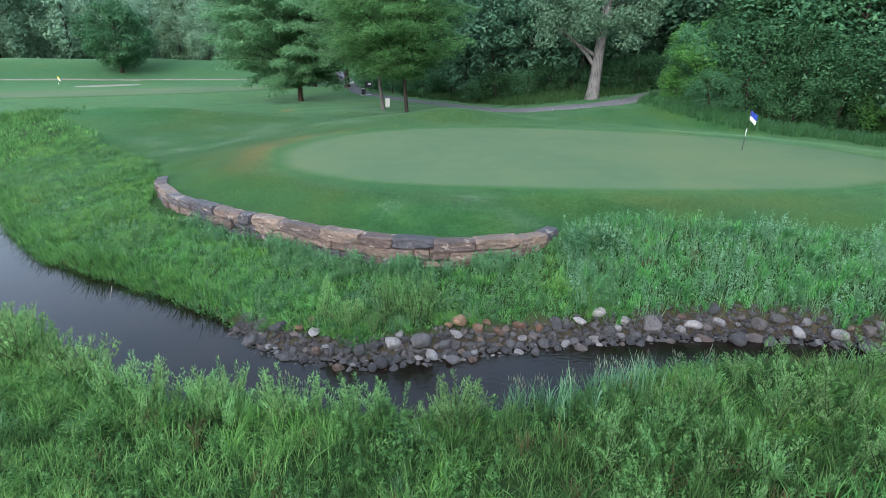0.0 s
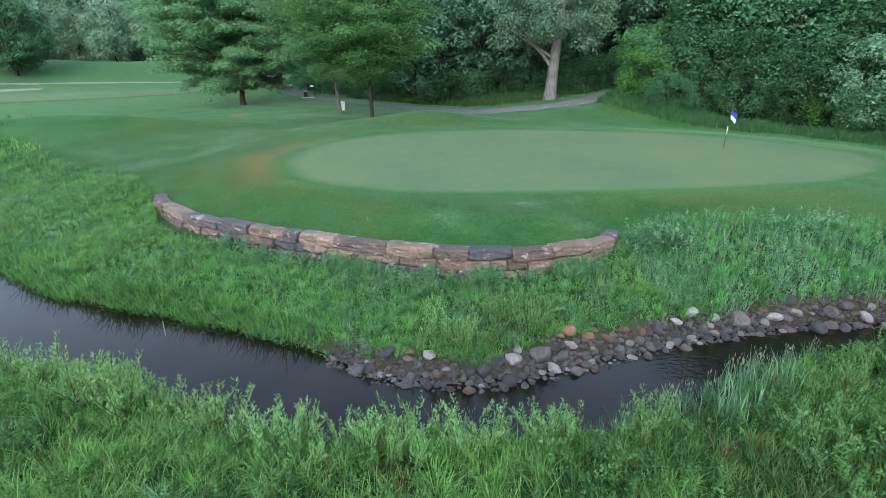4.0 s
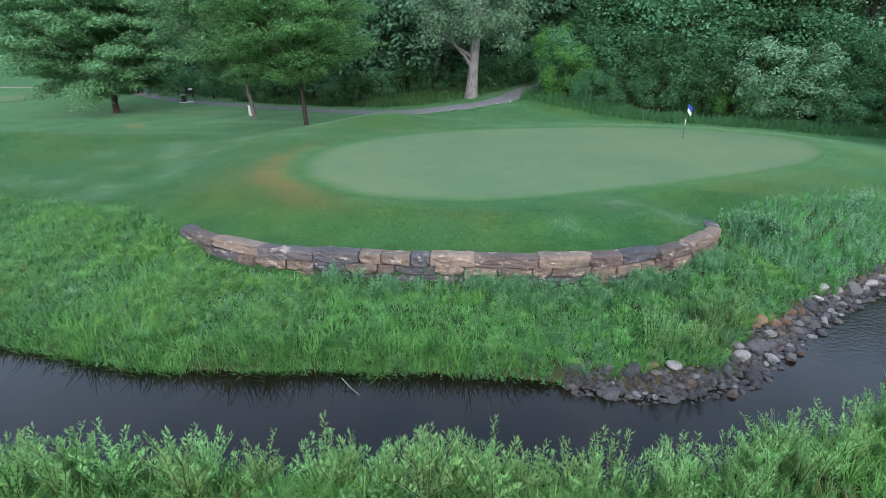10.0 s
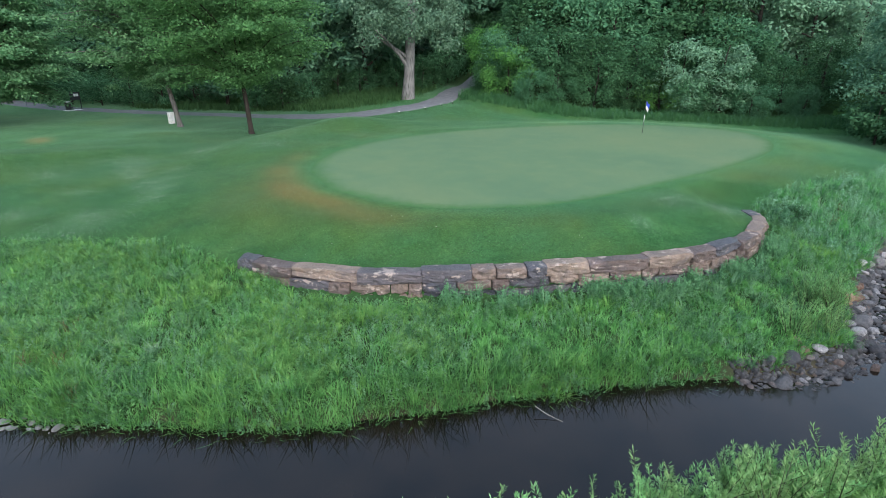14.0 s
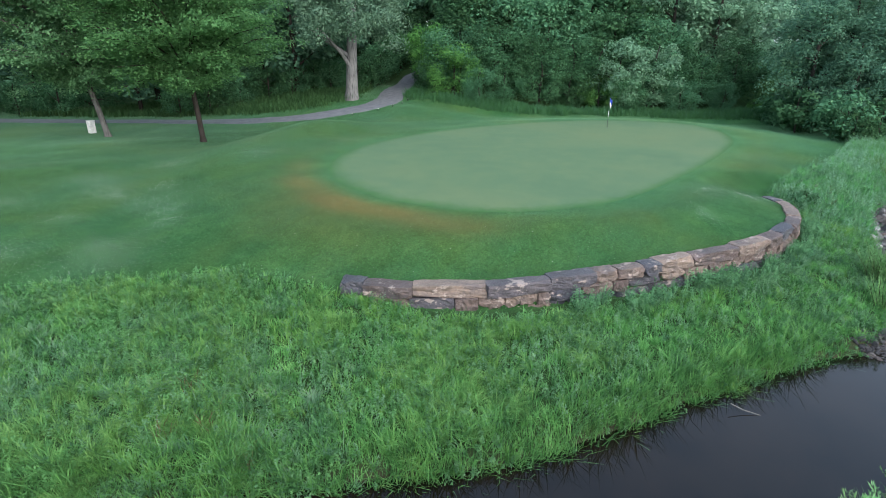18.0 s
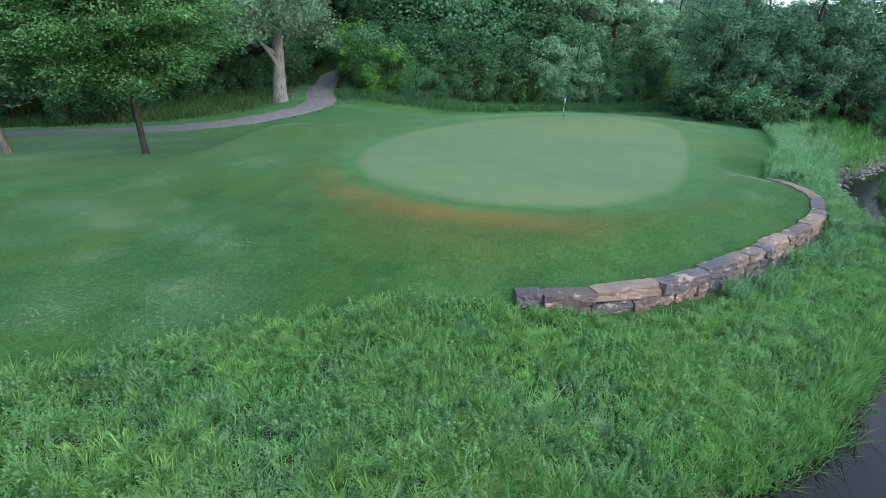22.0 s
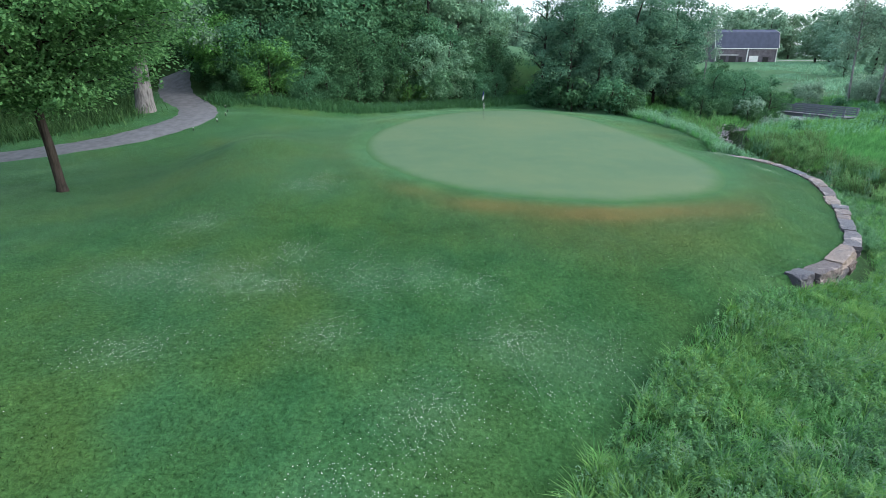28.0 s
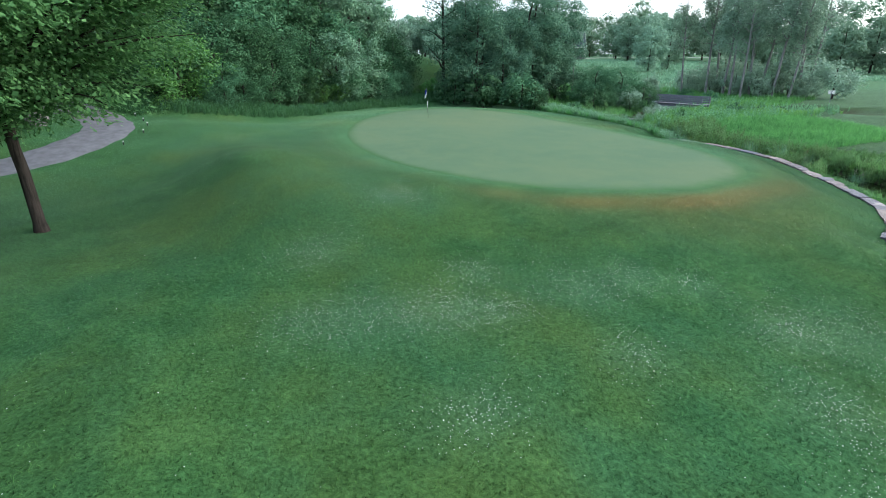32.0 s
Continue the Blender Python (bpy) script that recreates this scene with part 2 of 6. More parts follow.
def stone_material(name, stops, mottled=3.0, rough=0.62, lichen=0.5, bedded=0.0):
    m, n, l, b = material(name, rough, 0.45)
    oi = n.new("ShaderNodeObjectInfo")
    tc = n.new("ShaderNodeTexCoord")
    base = ramp(n, l, oi.outputs["Random"], stops)
    f = noise_node(n, l, mottled, 6, 0.65, tc.outputs["Object"])
    base = mix(n, l, 0.8, base, ramp(n, l, f, [(0.28, (0.36, 0.36, 0.38)), (0.5, (0.8, 0.8, 0.8)), (0.75, (1.2, 1.17, 1.12))]), "MULTIPLY")
    cloud_f = noise_node(n, l, mottled * 0.55, 4, 0.6)
    base = mix(n, l, ramp(n, l, cloud_f, [(0.52, (0, 0, 0)), (0.66, (0.5, 0.5, 0.5))]), base, (0.066, 0.062, 0.072))
    sp = noise_node(n, l, mottled * 3.2, 5, 0.75)
    base = mix(n, l, ramp(n, l, sp, [(0.60, (0, 0, 0)), (0.68, (lichen, lichen, lichen))]), base, (0.42, 0.39, 0.34))
    if bedded:                                    # bedding streaks and pale faces where the stone has split
        bed = noise_node(n, l, 4.0, 5, 0.65, tc.outputs["Object"], (0.5, 0.5, 3.4))
        base = mix(n, l, bedded, base, ramp(n, l, bed, [(0.3, (0.45, 0.43, 0.45)), (0.5, (0.95, 0.95, 0.95)), (0.7, (1.35, 1.3, 1.25))]), "MULTIPLY")
        chip = noise_node(n, l, 2.1, 6, 0.7, None, (1, 1, 1.8))
        base = mix(n, l, ramp(n, l, chip, [(0.585, (0, 0, 0)), (0.615, (0.75, 0.75, 0.75))]), base, (0.40, 0.325, 0.285))
    l.new(base, b.inputs["Base Color"])
    bump(n, l, b, noise_node(n, l, mottled * 3, 6, 0.7, tc.outputs["Object"], (1.0, 1.0, 1.3)), 1.0, 0.08)
    return m


M_block = stone_material("sandstone_block", [(0.0, (0.105, 0.078, 0.074)), (0.3, (0.150, 0.108, 0.098)), (0.5, (0.185, 0.135, 0.115)), (0.75, (0.130, 0.096, 0.090)), (1.0, (0.21, 0.155, 0.13))], rough=0.46, bedded=0.55)
M_block_dark = stone_material("grey_block", [(0.0, (0.052, 0.055, 0.072)), (0.5, (0.078, 0.078, 0.096)), (1.0, (0.110, 0.096, 0.106))], lichen=0.3, rough=0.42, bedded=0.35)
M_block_tan = stone_material("tan_block", [(0.0, (0.215, 0.158, 0.130)), (0.5, (0.265, 0.200, 0.162)), (1.0, (0.190, 0.140, 0.120))], rough=0.5, bedded=0.5)
M_rock = stone_material("field_stone", [(0.0, (0.065, 0.066, 0.075)), (0.4, (0.125, 0.125, 0.136)), (0.66, (0.19, 0.188, 0.198)), (0.8, (0.18, 0.122, 0.100)), (0.88, (0.30, 0.295, 0.305)), (0.97, (0.40, 0.39, 0.40)), (1.0, (0.33, 0.21, 0.14))], 4.0, 0.7, 0.2)
M_pebble = stone_material("creek_pebble", [(0.0, (0.066, 0.066, 0.072)), (1.0, (0.115, 0.112, 0.116))], 9.0)
M_dry_wood = plain("bleached_wood", (0.30, 0.27, 0.23), 0.9, 0.1, 0, 0.2, 12)
M_path = plain("worn_asphalt", (0.128, 0.132, 0.142), 0.9, 0.2, 0, 0.22, 2.5)
M_track = plain("pale_worn_track", (0.20, 0.20, 0.165), 0.95, 0.1, 0, 0.2, 0.8)
M_bark = bark("grey_brown_bark", (0.042, 0.036, 0.031))
M_bark_pale = bark("pale_poplar_bark", (0.17, 0.168, 0.168))
M_bark_dim = bark("weathered_trunk_bark", (0.14, 0.135, 0.13))
M_bark_grey = bark("silver_poplar_bark", (0.24, 0.245, 0.235))
M_bark_red = bark("reddish_bark", (0.085, 0.062, 0.050))
# lighter and bluer than the leaf itself, with haze in the colour
M_maple = leaf_material("maple_leaf", (0.105, 0.245, 0.126), (0.160, 0.355, 0.180), (0.230, 0.455, 0.225), 0.6, 0.6, 0.46)
# the same maple leaf, darkened for a crown seen from its shaded underside
M_maple_near = leaf_material("shaded_maple_leaf", (0.060, 0.152, 0.058), (0.099, 0.228, 0.082), (0.150, 0.308, 0.110), 0.6, 0.6, 0.44)
M_poplar = leaf_material("poplar_leaf", (0.071, 0.146, 0.093), (0.126, 0.240, 0.154), (0.222, 0.360, 0.246), 0.6)
M_pale_tree = leaf_material("pale_slope_leaf", (0.090, 0.190, 0.110), (0.140, 0.275, 0.155), (0.210, 0.370, 0.225), 0.5)
M_bush = leaf_material("thicket_leaf", (0.030, 0.090, 0.042), (0.055, 0.158, 0.070), (0.108, 0.246, 0.116), 0.35, 0.6, 0.4, 0.12, 0.75)
M_bush_bright = leaf_material("bright_thicket_leaf", (0.048, 0.164, 0.040), (0.083, 0.269, 0.064), (0.138, 0.374, 0.093), 0.5)
# green of the dark woods, lifted in colour for the haze before them
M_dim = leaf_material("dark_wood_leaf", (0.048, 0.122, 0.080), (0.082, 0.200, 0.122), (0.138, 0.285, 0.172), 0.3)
# aerial haze is put into this leaf colour: far woods are paler
M_far = leaf_material("hazed_far_wood_leaf", (0.165, 0.285, 0.190), (0.205, 0.350, 0.232), (0.250, 0.405, 0.275), 0.06, 0.7, 0.42, 0.05, 0.4)
M_willow = leaf_material("willow_leaf", (0.076, 0.186, 0.064), (0.130, 0.290, 0.100), (0.220, 0.415, 0.160), 0.8)
# the willow leaf again, brightened as if under open sky
M_willow_lit = leaf_material("lit_willow_leaf", (0.120, 0.270, 0.092), (0.190, 0.390, 0.135), (0.290, 0.510, 0.205), 0.8)
M_weed = leaf_material("weed_leaf", (0.052, 0.150, 0.070), (0.122, 0.299, 0.130), (0.181, 0.393, 0.191), 0.7, clump=2.6)
M_grass = leaf_material("rough_grass", (0.044, 0.145, 0.046), (0.108, 0.320, 0.092), (0.182, 0.460, 0.132), 0.45, 0.6, clump=2.6)
M_grass_bright = leaf_material("bright_grass", (0.085, 0.265, 0.066), (0.150, 0.390, 0.092), (0.235, 0.500, 0.140), 0.6, 0.6, clump=2.6)
M_reed = leaf_material("blue_green_reed", (0.075, 0.187, 0.095), (0.122, 0.288, 0.152), (0.245, 0.402, 0.241), 0.6, 0.6, clump=2.6)
M_silver = leaf_material("silvery_weed_leaf", (0.085, 0.195, 0.098), (0.150, 0.305, 0.165), (0.235, 0.415, 0.255), 0.6, clump=2.6)
M_lush = leaf_material("lush_weed_leaf", (0.070, 0.195, 0.066), (0.118, 0.300, 0.100), (0.185, 0.410, 0.155), 0.8, clump=2.6)
M_bank = leaf_material("bank_grass_blade", (0.044, 0.135, 0.042), (0.100, 0.275, 0.080), (0.205, 0.450, 0.140), 0.5, 0.6, clump=2.6)
# lit version of the bank grass: open-sky light is put into its colour
M_lit_grass = leaf_material("lit_grass_blade", (0.066, 0.160, 0.050), (0.135, 0.300, 0.085), (0.240, 0.460, 0.145), 0.5, 0.6, clump=2.6)
# rough grass with the shade of the woods painted into its colour
M_shade = leaf_material("shaded_grass_blade", (0.032, 0.095, 0.036), (0.055, 0.150, 0.052), (0.085, 0.205, 0.075), 0.4, 0.6)
M_olive = leaf_material("near_bank_leaf", (0.034, 0.084, 0.026), (0.070, 0.160, 0.048), (0.132, 0.262, 0.086), 0.7, clump=2.6)
M_dry = leaf_material("dry_grass", (0.10, 0.072, 0.04), (0.15, 0.115, 0.06), (0.23, 0.19, 0.11), 0.6, 0.7)
M_clover = plain("clover_white", (0.60, 0.65, 0.55), 0.8)


# ---- mesh helpers ----
def smooth(points, per=14):
    """A curve through the points (Catmull-Rom), columns and all."""
    p = np.array(points, float)
    q = np.vstack([2 * p[0] - p[1], p, 2 * p[-1] - p[-2]])
    out = []
    for i in range(1, len(q) - 2):
        a, b, c, d = q[i - 1], q[i], q[i + 1], q[i + 2]
        u = np.linspace(0, 1, per, endpoint=False)[:, None]
        out.append(0.5 * (2 * b + (c - a) * u + (2 * a - 5 * b + 4 * c - d) * u ** 2 + (3 * b - a - 3 * c + d) * u ** 3))
    return np.vstack(out + [p[-1:]])


def arc(curve):
    return np.r_[0, np.cumsum(np.hypot(*np.diff(curve[:, :2], axis=0).T))]


def mesh_np(name, verts, *faces, shade=False):
    """A mesh from arrays: the vertices, and any number of arrays of faces, each with its own count of corners."""
    me = bpy.data.meshes.new(name)
    verts = np.asarray(verts, np.float32)
    faces = [np.asarray(f, np.int32) for f in faces if len(f)]
    loops = np.concatenate([f.ravel() for f in faces])
    totals = np.concatenate([np.full(len(f), f.shape[1], np.int32) for f in faces])
    me.vertices.add(len(verts))
    me.vertices.foreach_set("co", verts.ravel())
    me.loops.add(len(loops))
    me.loops.foreach_set("vertex_index", loops)
    me.polygons.add(len(totals))
    me.polygons.foreach_set("loop_start", np.r_[0, np.cumsum(totals)[:-1]].astype(np.int32))
    if shade:
        me.polygons.foreach_set("use_smooth", np.ones(len(totals), bool))
    me.update(calc_edges=True)
    return me


def link(name, me, mat, parent=None, label="", at=None):
    ob = new(name, me)
    if mat and not me.materials:
        me.materials.append(mat)
    if parent:
        ob.parent = parent
    if at is not None:
        ob.matrix_basis = at
    if label:
        tagged(ob, label)
    return ob


def part(name, bm, mat, parent=None, label="", at=None):
    me = bpy.data.meshes.new(name)
    bm.to_mesh(me)
    bm.free()
    return link(name, me, mat, parent, label, at)


def empty(name, at=None):
    ob = new(name)
    if at is not None:
        ob.matrix_basis = at
    return ob


def box_bm(sx, sy, sz, c=(0, 0, 0), bevel=0.0, rot=None):
    bm = bmesh.new()
    bmesh.ops.create_cube(bm, size=1, matrix=Matrix.Translation(c) @ (rot or Matrix()) @ Matrix.Diagonal((sx, sy, sz, 1)))
    if bevel:
        bmesh.ops.bevel(bm, geom=bm.edges[:], offset=bevel, segments=2, affect="EDGES", profile=0.6)
    return bm


def tube(points, radii, sides=8):
    """Vertices and quads of a tapered tube along points."""
    p, r = np.array(points, float), np.array(radii, float)
    t = np.gradient(p, axis=0)
    t /= np.linalg.norm(t, axis=1)[:, None] + 1e-9
    ref = np.where(np.abs(t[:, 2:3]) > 0.9, [[1.0, 0, 0]], [[0, 0, 1.0]])
    u = np.cross(t, ref)
    u /= np.linalg.norm(u, axis=1)[:, None] + 1e-9
    v = np.cross(t, u)
    a = np.linspace(0, 2 * np.pi, sides, endpoint=False)
    ring = p[:, None] + r[:, None, None] * (np.cos(a)[None, :, None] * u[:, None] + np.sin(a)[None, :, None] * v[:, None])
    k = np.arange((len(p) - 1) * sides)
    i, j = k // sides, k % sides
    q = np.stack([i * sides + j, i * sides + (j + 1) % sides, (i + 1) * sides + (j + 1) % sides, (i + 1) * sides + j], 1)
    return ring.reshape(-1, 3), q


def join(chunks):
    """Join (verts, quads) pairs."""
    vs, fs, n = [], [], 0
    for v, f in chunks:
        vs.append(v)
        fs.append(f + n)
        n += len(v)
    return np.vstack(vs), np.vstack(fs)


def unit(v):
    return v / (np.linalg.norm(v, axis=-1, keepdims=True) + 1e-9)


def leaves(rng, pos, nor, length, width=0.55, fold=0.18, axis=None):
    """One folded quad a leaf, lying across its normal."""
    n = len(pos)
    nor = unit(nor)
    t = unit(np.cross(nor, rng.normal(size=(n, 3)))) if axis is None else unit(axis)
    s = unit(np.cross(nor, t))
    L = np.broadcast_to(np.asarray(length, float), (n,))[:, None]
    a = pos - t * L * 0.5
    b = pos + s * L * width * 0.5 - nor * L * fold
    c = pos + t * L * 0.5
    d = pos - s * L * width * 0.5 - nor * L * fold
    v = np.stack([a, b, c, d], 1).reshape(-1, 3)
    return v, np.arange(4 * n).reshape(n, 4)


T_ = (1 + 5 ** 0.5) / 2
ICO_V = unit(np.array([(-1, T_, 0), (1, T_, 0), (-1, -T_, 0), (1, -T_, 0), (0, -1, T_), (0, 1, T_), (0, -1, -T_), (0, 1, -T_), (T_, 0, -1), (T_, 0, 1), (-T_, 0, -1), (-T_, 0, 1)]))
ICO_F = np.array([(0, 11, 5), (0, 5, 1), (0, 1, 7), (0, 7, 10), (0, 10, 11), (1, 5, 9), (5, 11, 4), (11, 10, 2), (10, 7, 6), (7, 1, 8), (3, 9, 4), (3, 4, 2), (3, 2, 6), (3, 6, 8), (3, 8, 9), (4, 9, 5), (2, 4, 11), (6, 2, 10), (8, 6, 7), (9, 8, 1)])


def hearts(rng, centres, radii, flat=0.8):
    """Dense leaf masses inside the clumps of far crowns."""
    n = len(centres)
    v = np.asarray(centres)[:, None] + ICO_V[None] * (np.asarray(radii)[:, None, None] * rng.uniform(0.6, 1.0, (n, 12, 1))) * [1, 1, flat]
    return v.reshape(-1, 3), (ICO_F[None] + 12 * np.arange(n)[:, None, None]).reshape(-1, 3)


def cloud(rng, centres, radii, count, size, up=0.5, flat=0.75):
    """Leaves over lumpy clumps."""
    k = np.repeat(np.arange(len(centres)), count)
    d = unit(rng.normal(size=(len(k), 3)) + [0, 0, 0.25])
    r = np.asarray(radii)[k][:, None] * rng.uniform(0.55, 1.08, (len(k), 1)) * [1, 1, flat]
    pos = np.asarray(centres)[k] + d * r
    nor = d + [0, 0, up] + rng.normal(size=d.shape) * 0.45
    return leaves(rng, pos, nor, size * rng.uniform(0.65, 1.3, len(k)))


def blades(rng, pos, height, width, lean=0.35):
    """Curved grass blades of two pieces: a quad and its tip."""
    n = len(pos)
    a = rng.uniform(0, 2 * np.pi, n)
    side = np.stack([np.cos(a), np.sin(a), 0 * a], 1)
    b = a + np.pi / 2 + rng.normal(0, 0.5, n)
    out = np.stack([np.cos(b), np.sin(b), 0 * b], 1) * (height * lean * rng.uniform(0.2, 1.6, n))[:, None]
    w = (width * rng.uniform(0.7, 1.3, n))[:, None]
    up = np.zeros((n, 3))
    up[:, 2] = height
    m = pos + up * 0.6 + out * 0.35
    v = np.stack([pos - side * w * 0.5, pos + side * w * 0.5, m + side * w * 0.42, m - side * w * 0.42, pos + up + out], 1).reshape(-1, 3)
    i = np.arange(n)[:, None] * 5
    return v, i + [[0, 1, 2, 3]], i + [[3, 2, 4]]


def sstep(a, b, x):
    t = np.clip((x - a) / (b - a), 0, 1)
    return t * t * (3 - 2 * t)


# ---- the plan: creek, wall, green, path ----
CREEK = smooth([  # centre x, y and half the water's width
    (-90, 72, 2.6), (-42, 37, 2.4), (-26, 25.2, 2.2), (-19, 18.9, 2.1), (-16.4, 16.8, 1.9), (-13.6, 15.3, 1.8), (-10.7, 13.9, 1.8), (-8.4, 12.6, 1.8), (-6.3, 11.2, 1.6),
    (-4.2, 10.5, 1.2), (-2, 10.2, 1.15), (0.3, 10.4, 1.35), (2.6, 11.1, 1.2), (5, 11.75, 0.95), (7.7, 11.9, 0.85), (10.7, 11.2, 0.9), (13.2, 10.2, 0.9), (17, 8.1, 1.0), (21, 5.8, 1.1),
    (23.5, 2, 1.3), (25.6, -2, 1.6), (28.5, -6, 1.7), (33, -9.5, 1.6), (45, -19, 1.6), (72, -38, 2), (130, -70, 2)])
BRANCH = smooth([(26.5, -4, 1.3), (25, -8, 1.5), (23, -12, 1.4), (18, -18, 1.4), (8, -26, 1.5), (-10, -40, 1.5), (-40, -70, 1.5)])
WALL = smooth([(-13.6, 24.4), (-12.7, 22.7), (-11.2, 20.9), (-9.4, 19.6), (-7.2, 18.2), (-4.8, 16.9), (-2.4, 15.85), (0, 15.45), (1.8, 15.65), (3.0, 16.2), (3.6, 16.9)], 20)
EDGE = np.vstack([smooth([(-70, 66), (-32, 42.5), (-20.5, 32.6), (-17.3, 29.8), (-15, 27), (-13.75, 24.8)]), WALL, smooth([(3.9, 17.1), (7, 16.4), (12, 15.4), (19, 15), (26, 14.9), (32, 15.5), (36, 12), (48, 8), (90, 5)])])
GREEN = smooth([(-8.5, 27.5), (-7.2, 23.6), (-3.3, 21.1), (2.5, 20.4), (9.5, 20.3), (15.8, 20.9), (20.2, 23.4), (20.9, 26.8), (18.6, 30.8), (14.0, 34.2), (7.6, 36.2), (1.0, 36.3), (-4.0, 34.6), (-7.2, 31.6), (-8.5, 27.5)], 12)
PATH = smooth([(-24, 122), (-18, 100), (-14, 84), (-11.2, 76.5), (-6, 68.2), (-1.5, 62.6), (2.2, 57.6), (5.2, 53), (8.3, 49.9), (11.8, 48.6), (15.2, 49.5), (18.4, 51.8), (21.6, 53.4), (24.5, 54.4)])
HILL = smooth([(30, 95), (25, 70), (21.5, 56), (18.6, 48), (18.3, 44.8), (20.5, 41), (23.3, 37.4), (26.8, 33), (30, 28.5), (33.2, 24.5), (35.6, 20), (37, 15), (42, 10.5), (58, 7), (100, 3)])


def nearest(curve, X, Y):
    """Distance to a curve, the nearest sample, and the side (positive to the left of its run)."""
    shape = np.shape(X)
    x, y = np.ravel(X), np.ravel(Y)
    idx = np.empty(len(x), np.int32)
    for s in range(0, len(x), 20000):
        d = (x[s:s + 20000, None] - curve[None, :, 0]) ** 2 + (y[s:s + 20000, None] - curve[None, :, 1]) ** 2
        idx[s:s + 20000] = d.argmin(1)
    i0 = np.clip(idx, 0, len(curve) - 2)
    best = None
    for j in (i0, np.clip(idx - 1, 0, len(curve) - 2)):
        a, b = curve[j, :2], curve[j + 1, :2]
        ab, ap = b - a, np.stack([x, y], 1) - a
        u = np.clip((ap * ab).sum(1) / ((ab * ab).sum(1) + 1e-12), 0, 1)
        dd = np.hypot(*(ap - ab * u[:, None]).T)
        side = np.sign(ab[:, 0] * ap[:, 1] - ab[:, 1] * ap[:, 0])
        if best is None:
            best = [dd, side]
        else:
            k = dd < best[0]
            best = [np.where(k, dd, best[0]), np.where(k, side, best[1])]
    return best[0].reshape(shape), idx.reshape(shape), best[1].reshape(shape)


def water_level(x, y):
    return 0.34 * sstep(4, 14, x) + 0.15 * sstep(16, 30, x)


def land(X, Y):
    """Height of the lawn side, without creek and wall."""
    dg, _, sg = nearest(GREEN, X, Y)
    dg = np.where(sg > 0, -dg, dg)                     # positive outside the green
    z = 1.78 + 1.25 * sstep(1, 15, X) * sstep(35, 46, Y) + 0.45 * sstep(6, 16, X) * sstep(46, 54, Y)
    z = z - 0.65 * sstep(-10, -21, X) * sstep(41, 27, Y)
    z = z - 0.3 * sstep(-8, -30, X) * sstep(44, 60, Y)
    green = 2.27 + 0.013 * (Y - 21) + 0.008 * (X - 5) * sstep(10, 20, X)
    z = z + (green - z) * sstep(8.5, 0.4, dg)
    z = z + 1.22 * np.exp(-((X - 0.2) / 5.4) ** 2 - ((Y - 41.9) / 2.7) ** 2)
    z = z + 0.55 * np.exp(-((X + 6.6) / 3.8) ** 2 - ((Y - 39.6) / 3.3) ** 2)
    z = z + (0.2 * np.exp(-((Y - 44.6) / 1.7) ** 2) - 0.3 * np.exp(-((Y - 50) / 3.5) ** 2)) * sstep(-32, -22, X) * sstep(-8, -13, X)
    z = z + 0.35 * np.exp(-((X + 12) / 5) ** 2 - ((Y - 50) / 4) ** 2)
    z = z + 1.0 * np.exp(-((X + 26) / 9) ** 2 - ((Y - 46) / 5) ** 2)
    dh, _, sh = nearest(HILL, X, Y)
    dh = np.where(sh > 0, dh, -dh)
    z = z + 0.5 * sstep(-4, 0, dh) + 4.2 * sstep(0, 9, dh) + 1.6 * sstep(8, 30, dh)
    back = sstep(108, 134, Y - 0.35 * X)
    z = z + 2.0 * back + 6 * sstep(140, 260, Y)
    z = z + 2.2 * sstep(-15, -38, X) * np.exp(-((Y - 0.42 * X - 141) / 9) ** 2)
    return z, dg, dh


def terrain(X, Y):
    zi, dg, dh = land(X, Y)
    dc, ic, sc = nearest(CREEK, X, Y)
    dc = dc - CREEK[ic, 2]
    db, ib, _ = nearest(BRANCH, X, Y)
    db = db - BRANCH[ib, 2]
    de, ie, se = nearest(EDGE, X, Y)
    ex, ey = EDGE[ie, 0], EDGE[ie, 1]
    ze = land(ex, ey)[0]
    dw, iw, sw = nearest(WALL, X, Y)
    sW = arc(WALL)
    f = sW[iw] / sW[-1]
    past = np.hypot(ex - WALL[iw, 0], ey - WALL[iw, 1])
    drop = (0.52 + 0.70 * np.sin(np.pi * np.clip(f, 0, 1)) ** 0.65) * sstep(4.0, 0.0, past)
    wl_ = water_level(X, Y)
    t = np.clip(dc / (dc + de + 1e-6), 0, 1)
    zb = ze - drop
    zo = wl_ + 0.22 + (zb - wl_ - 0.22) * t ** 0.85
    wallish = past < 0.6
    top = 1.62 + 0.14 * f
    zi = np.where(dw < 3, zi + (top - 0.04 - zi) * sstep(3, 0.5, dw), zi)
    inside = np.where(se > 0, de, -de)
    k = np.where(wallish, sstep(0.12, 0.40, inside), sstep(-0.6, 0.6, inside))
    far = zo + (zi - zo) * k
    near = 0.45 + 0.25 * sstep(4, 14, dc) + 1.2 * sstep(40, 160, dc) + wl_
    z = np.where(sc > 0, far, near) + 2.2 * sstep(90, 210, X)
    bank = sstep(-0.45, 0.75, np.minimum(dc, db))
    bed = wl_ - 0.38
    z = bed + (z - bed) * bank
    return z, dict(dc=dc, side=sc, db=db, inside=inside, dg=dg, dh=dh, dw=dw, wallside=sw, wallf=f)


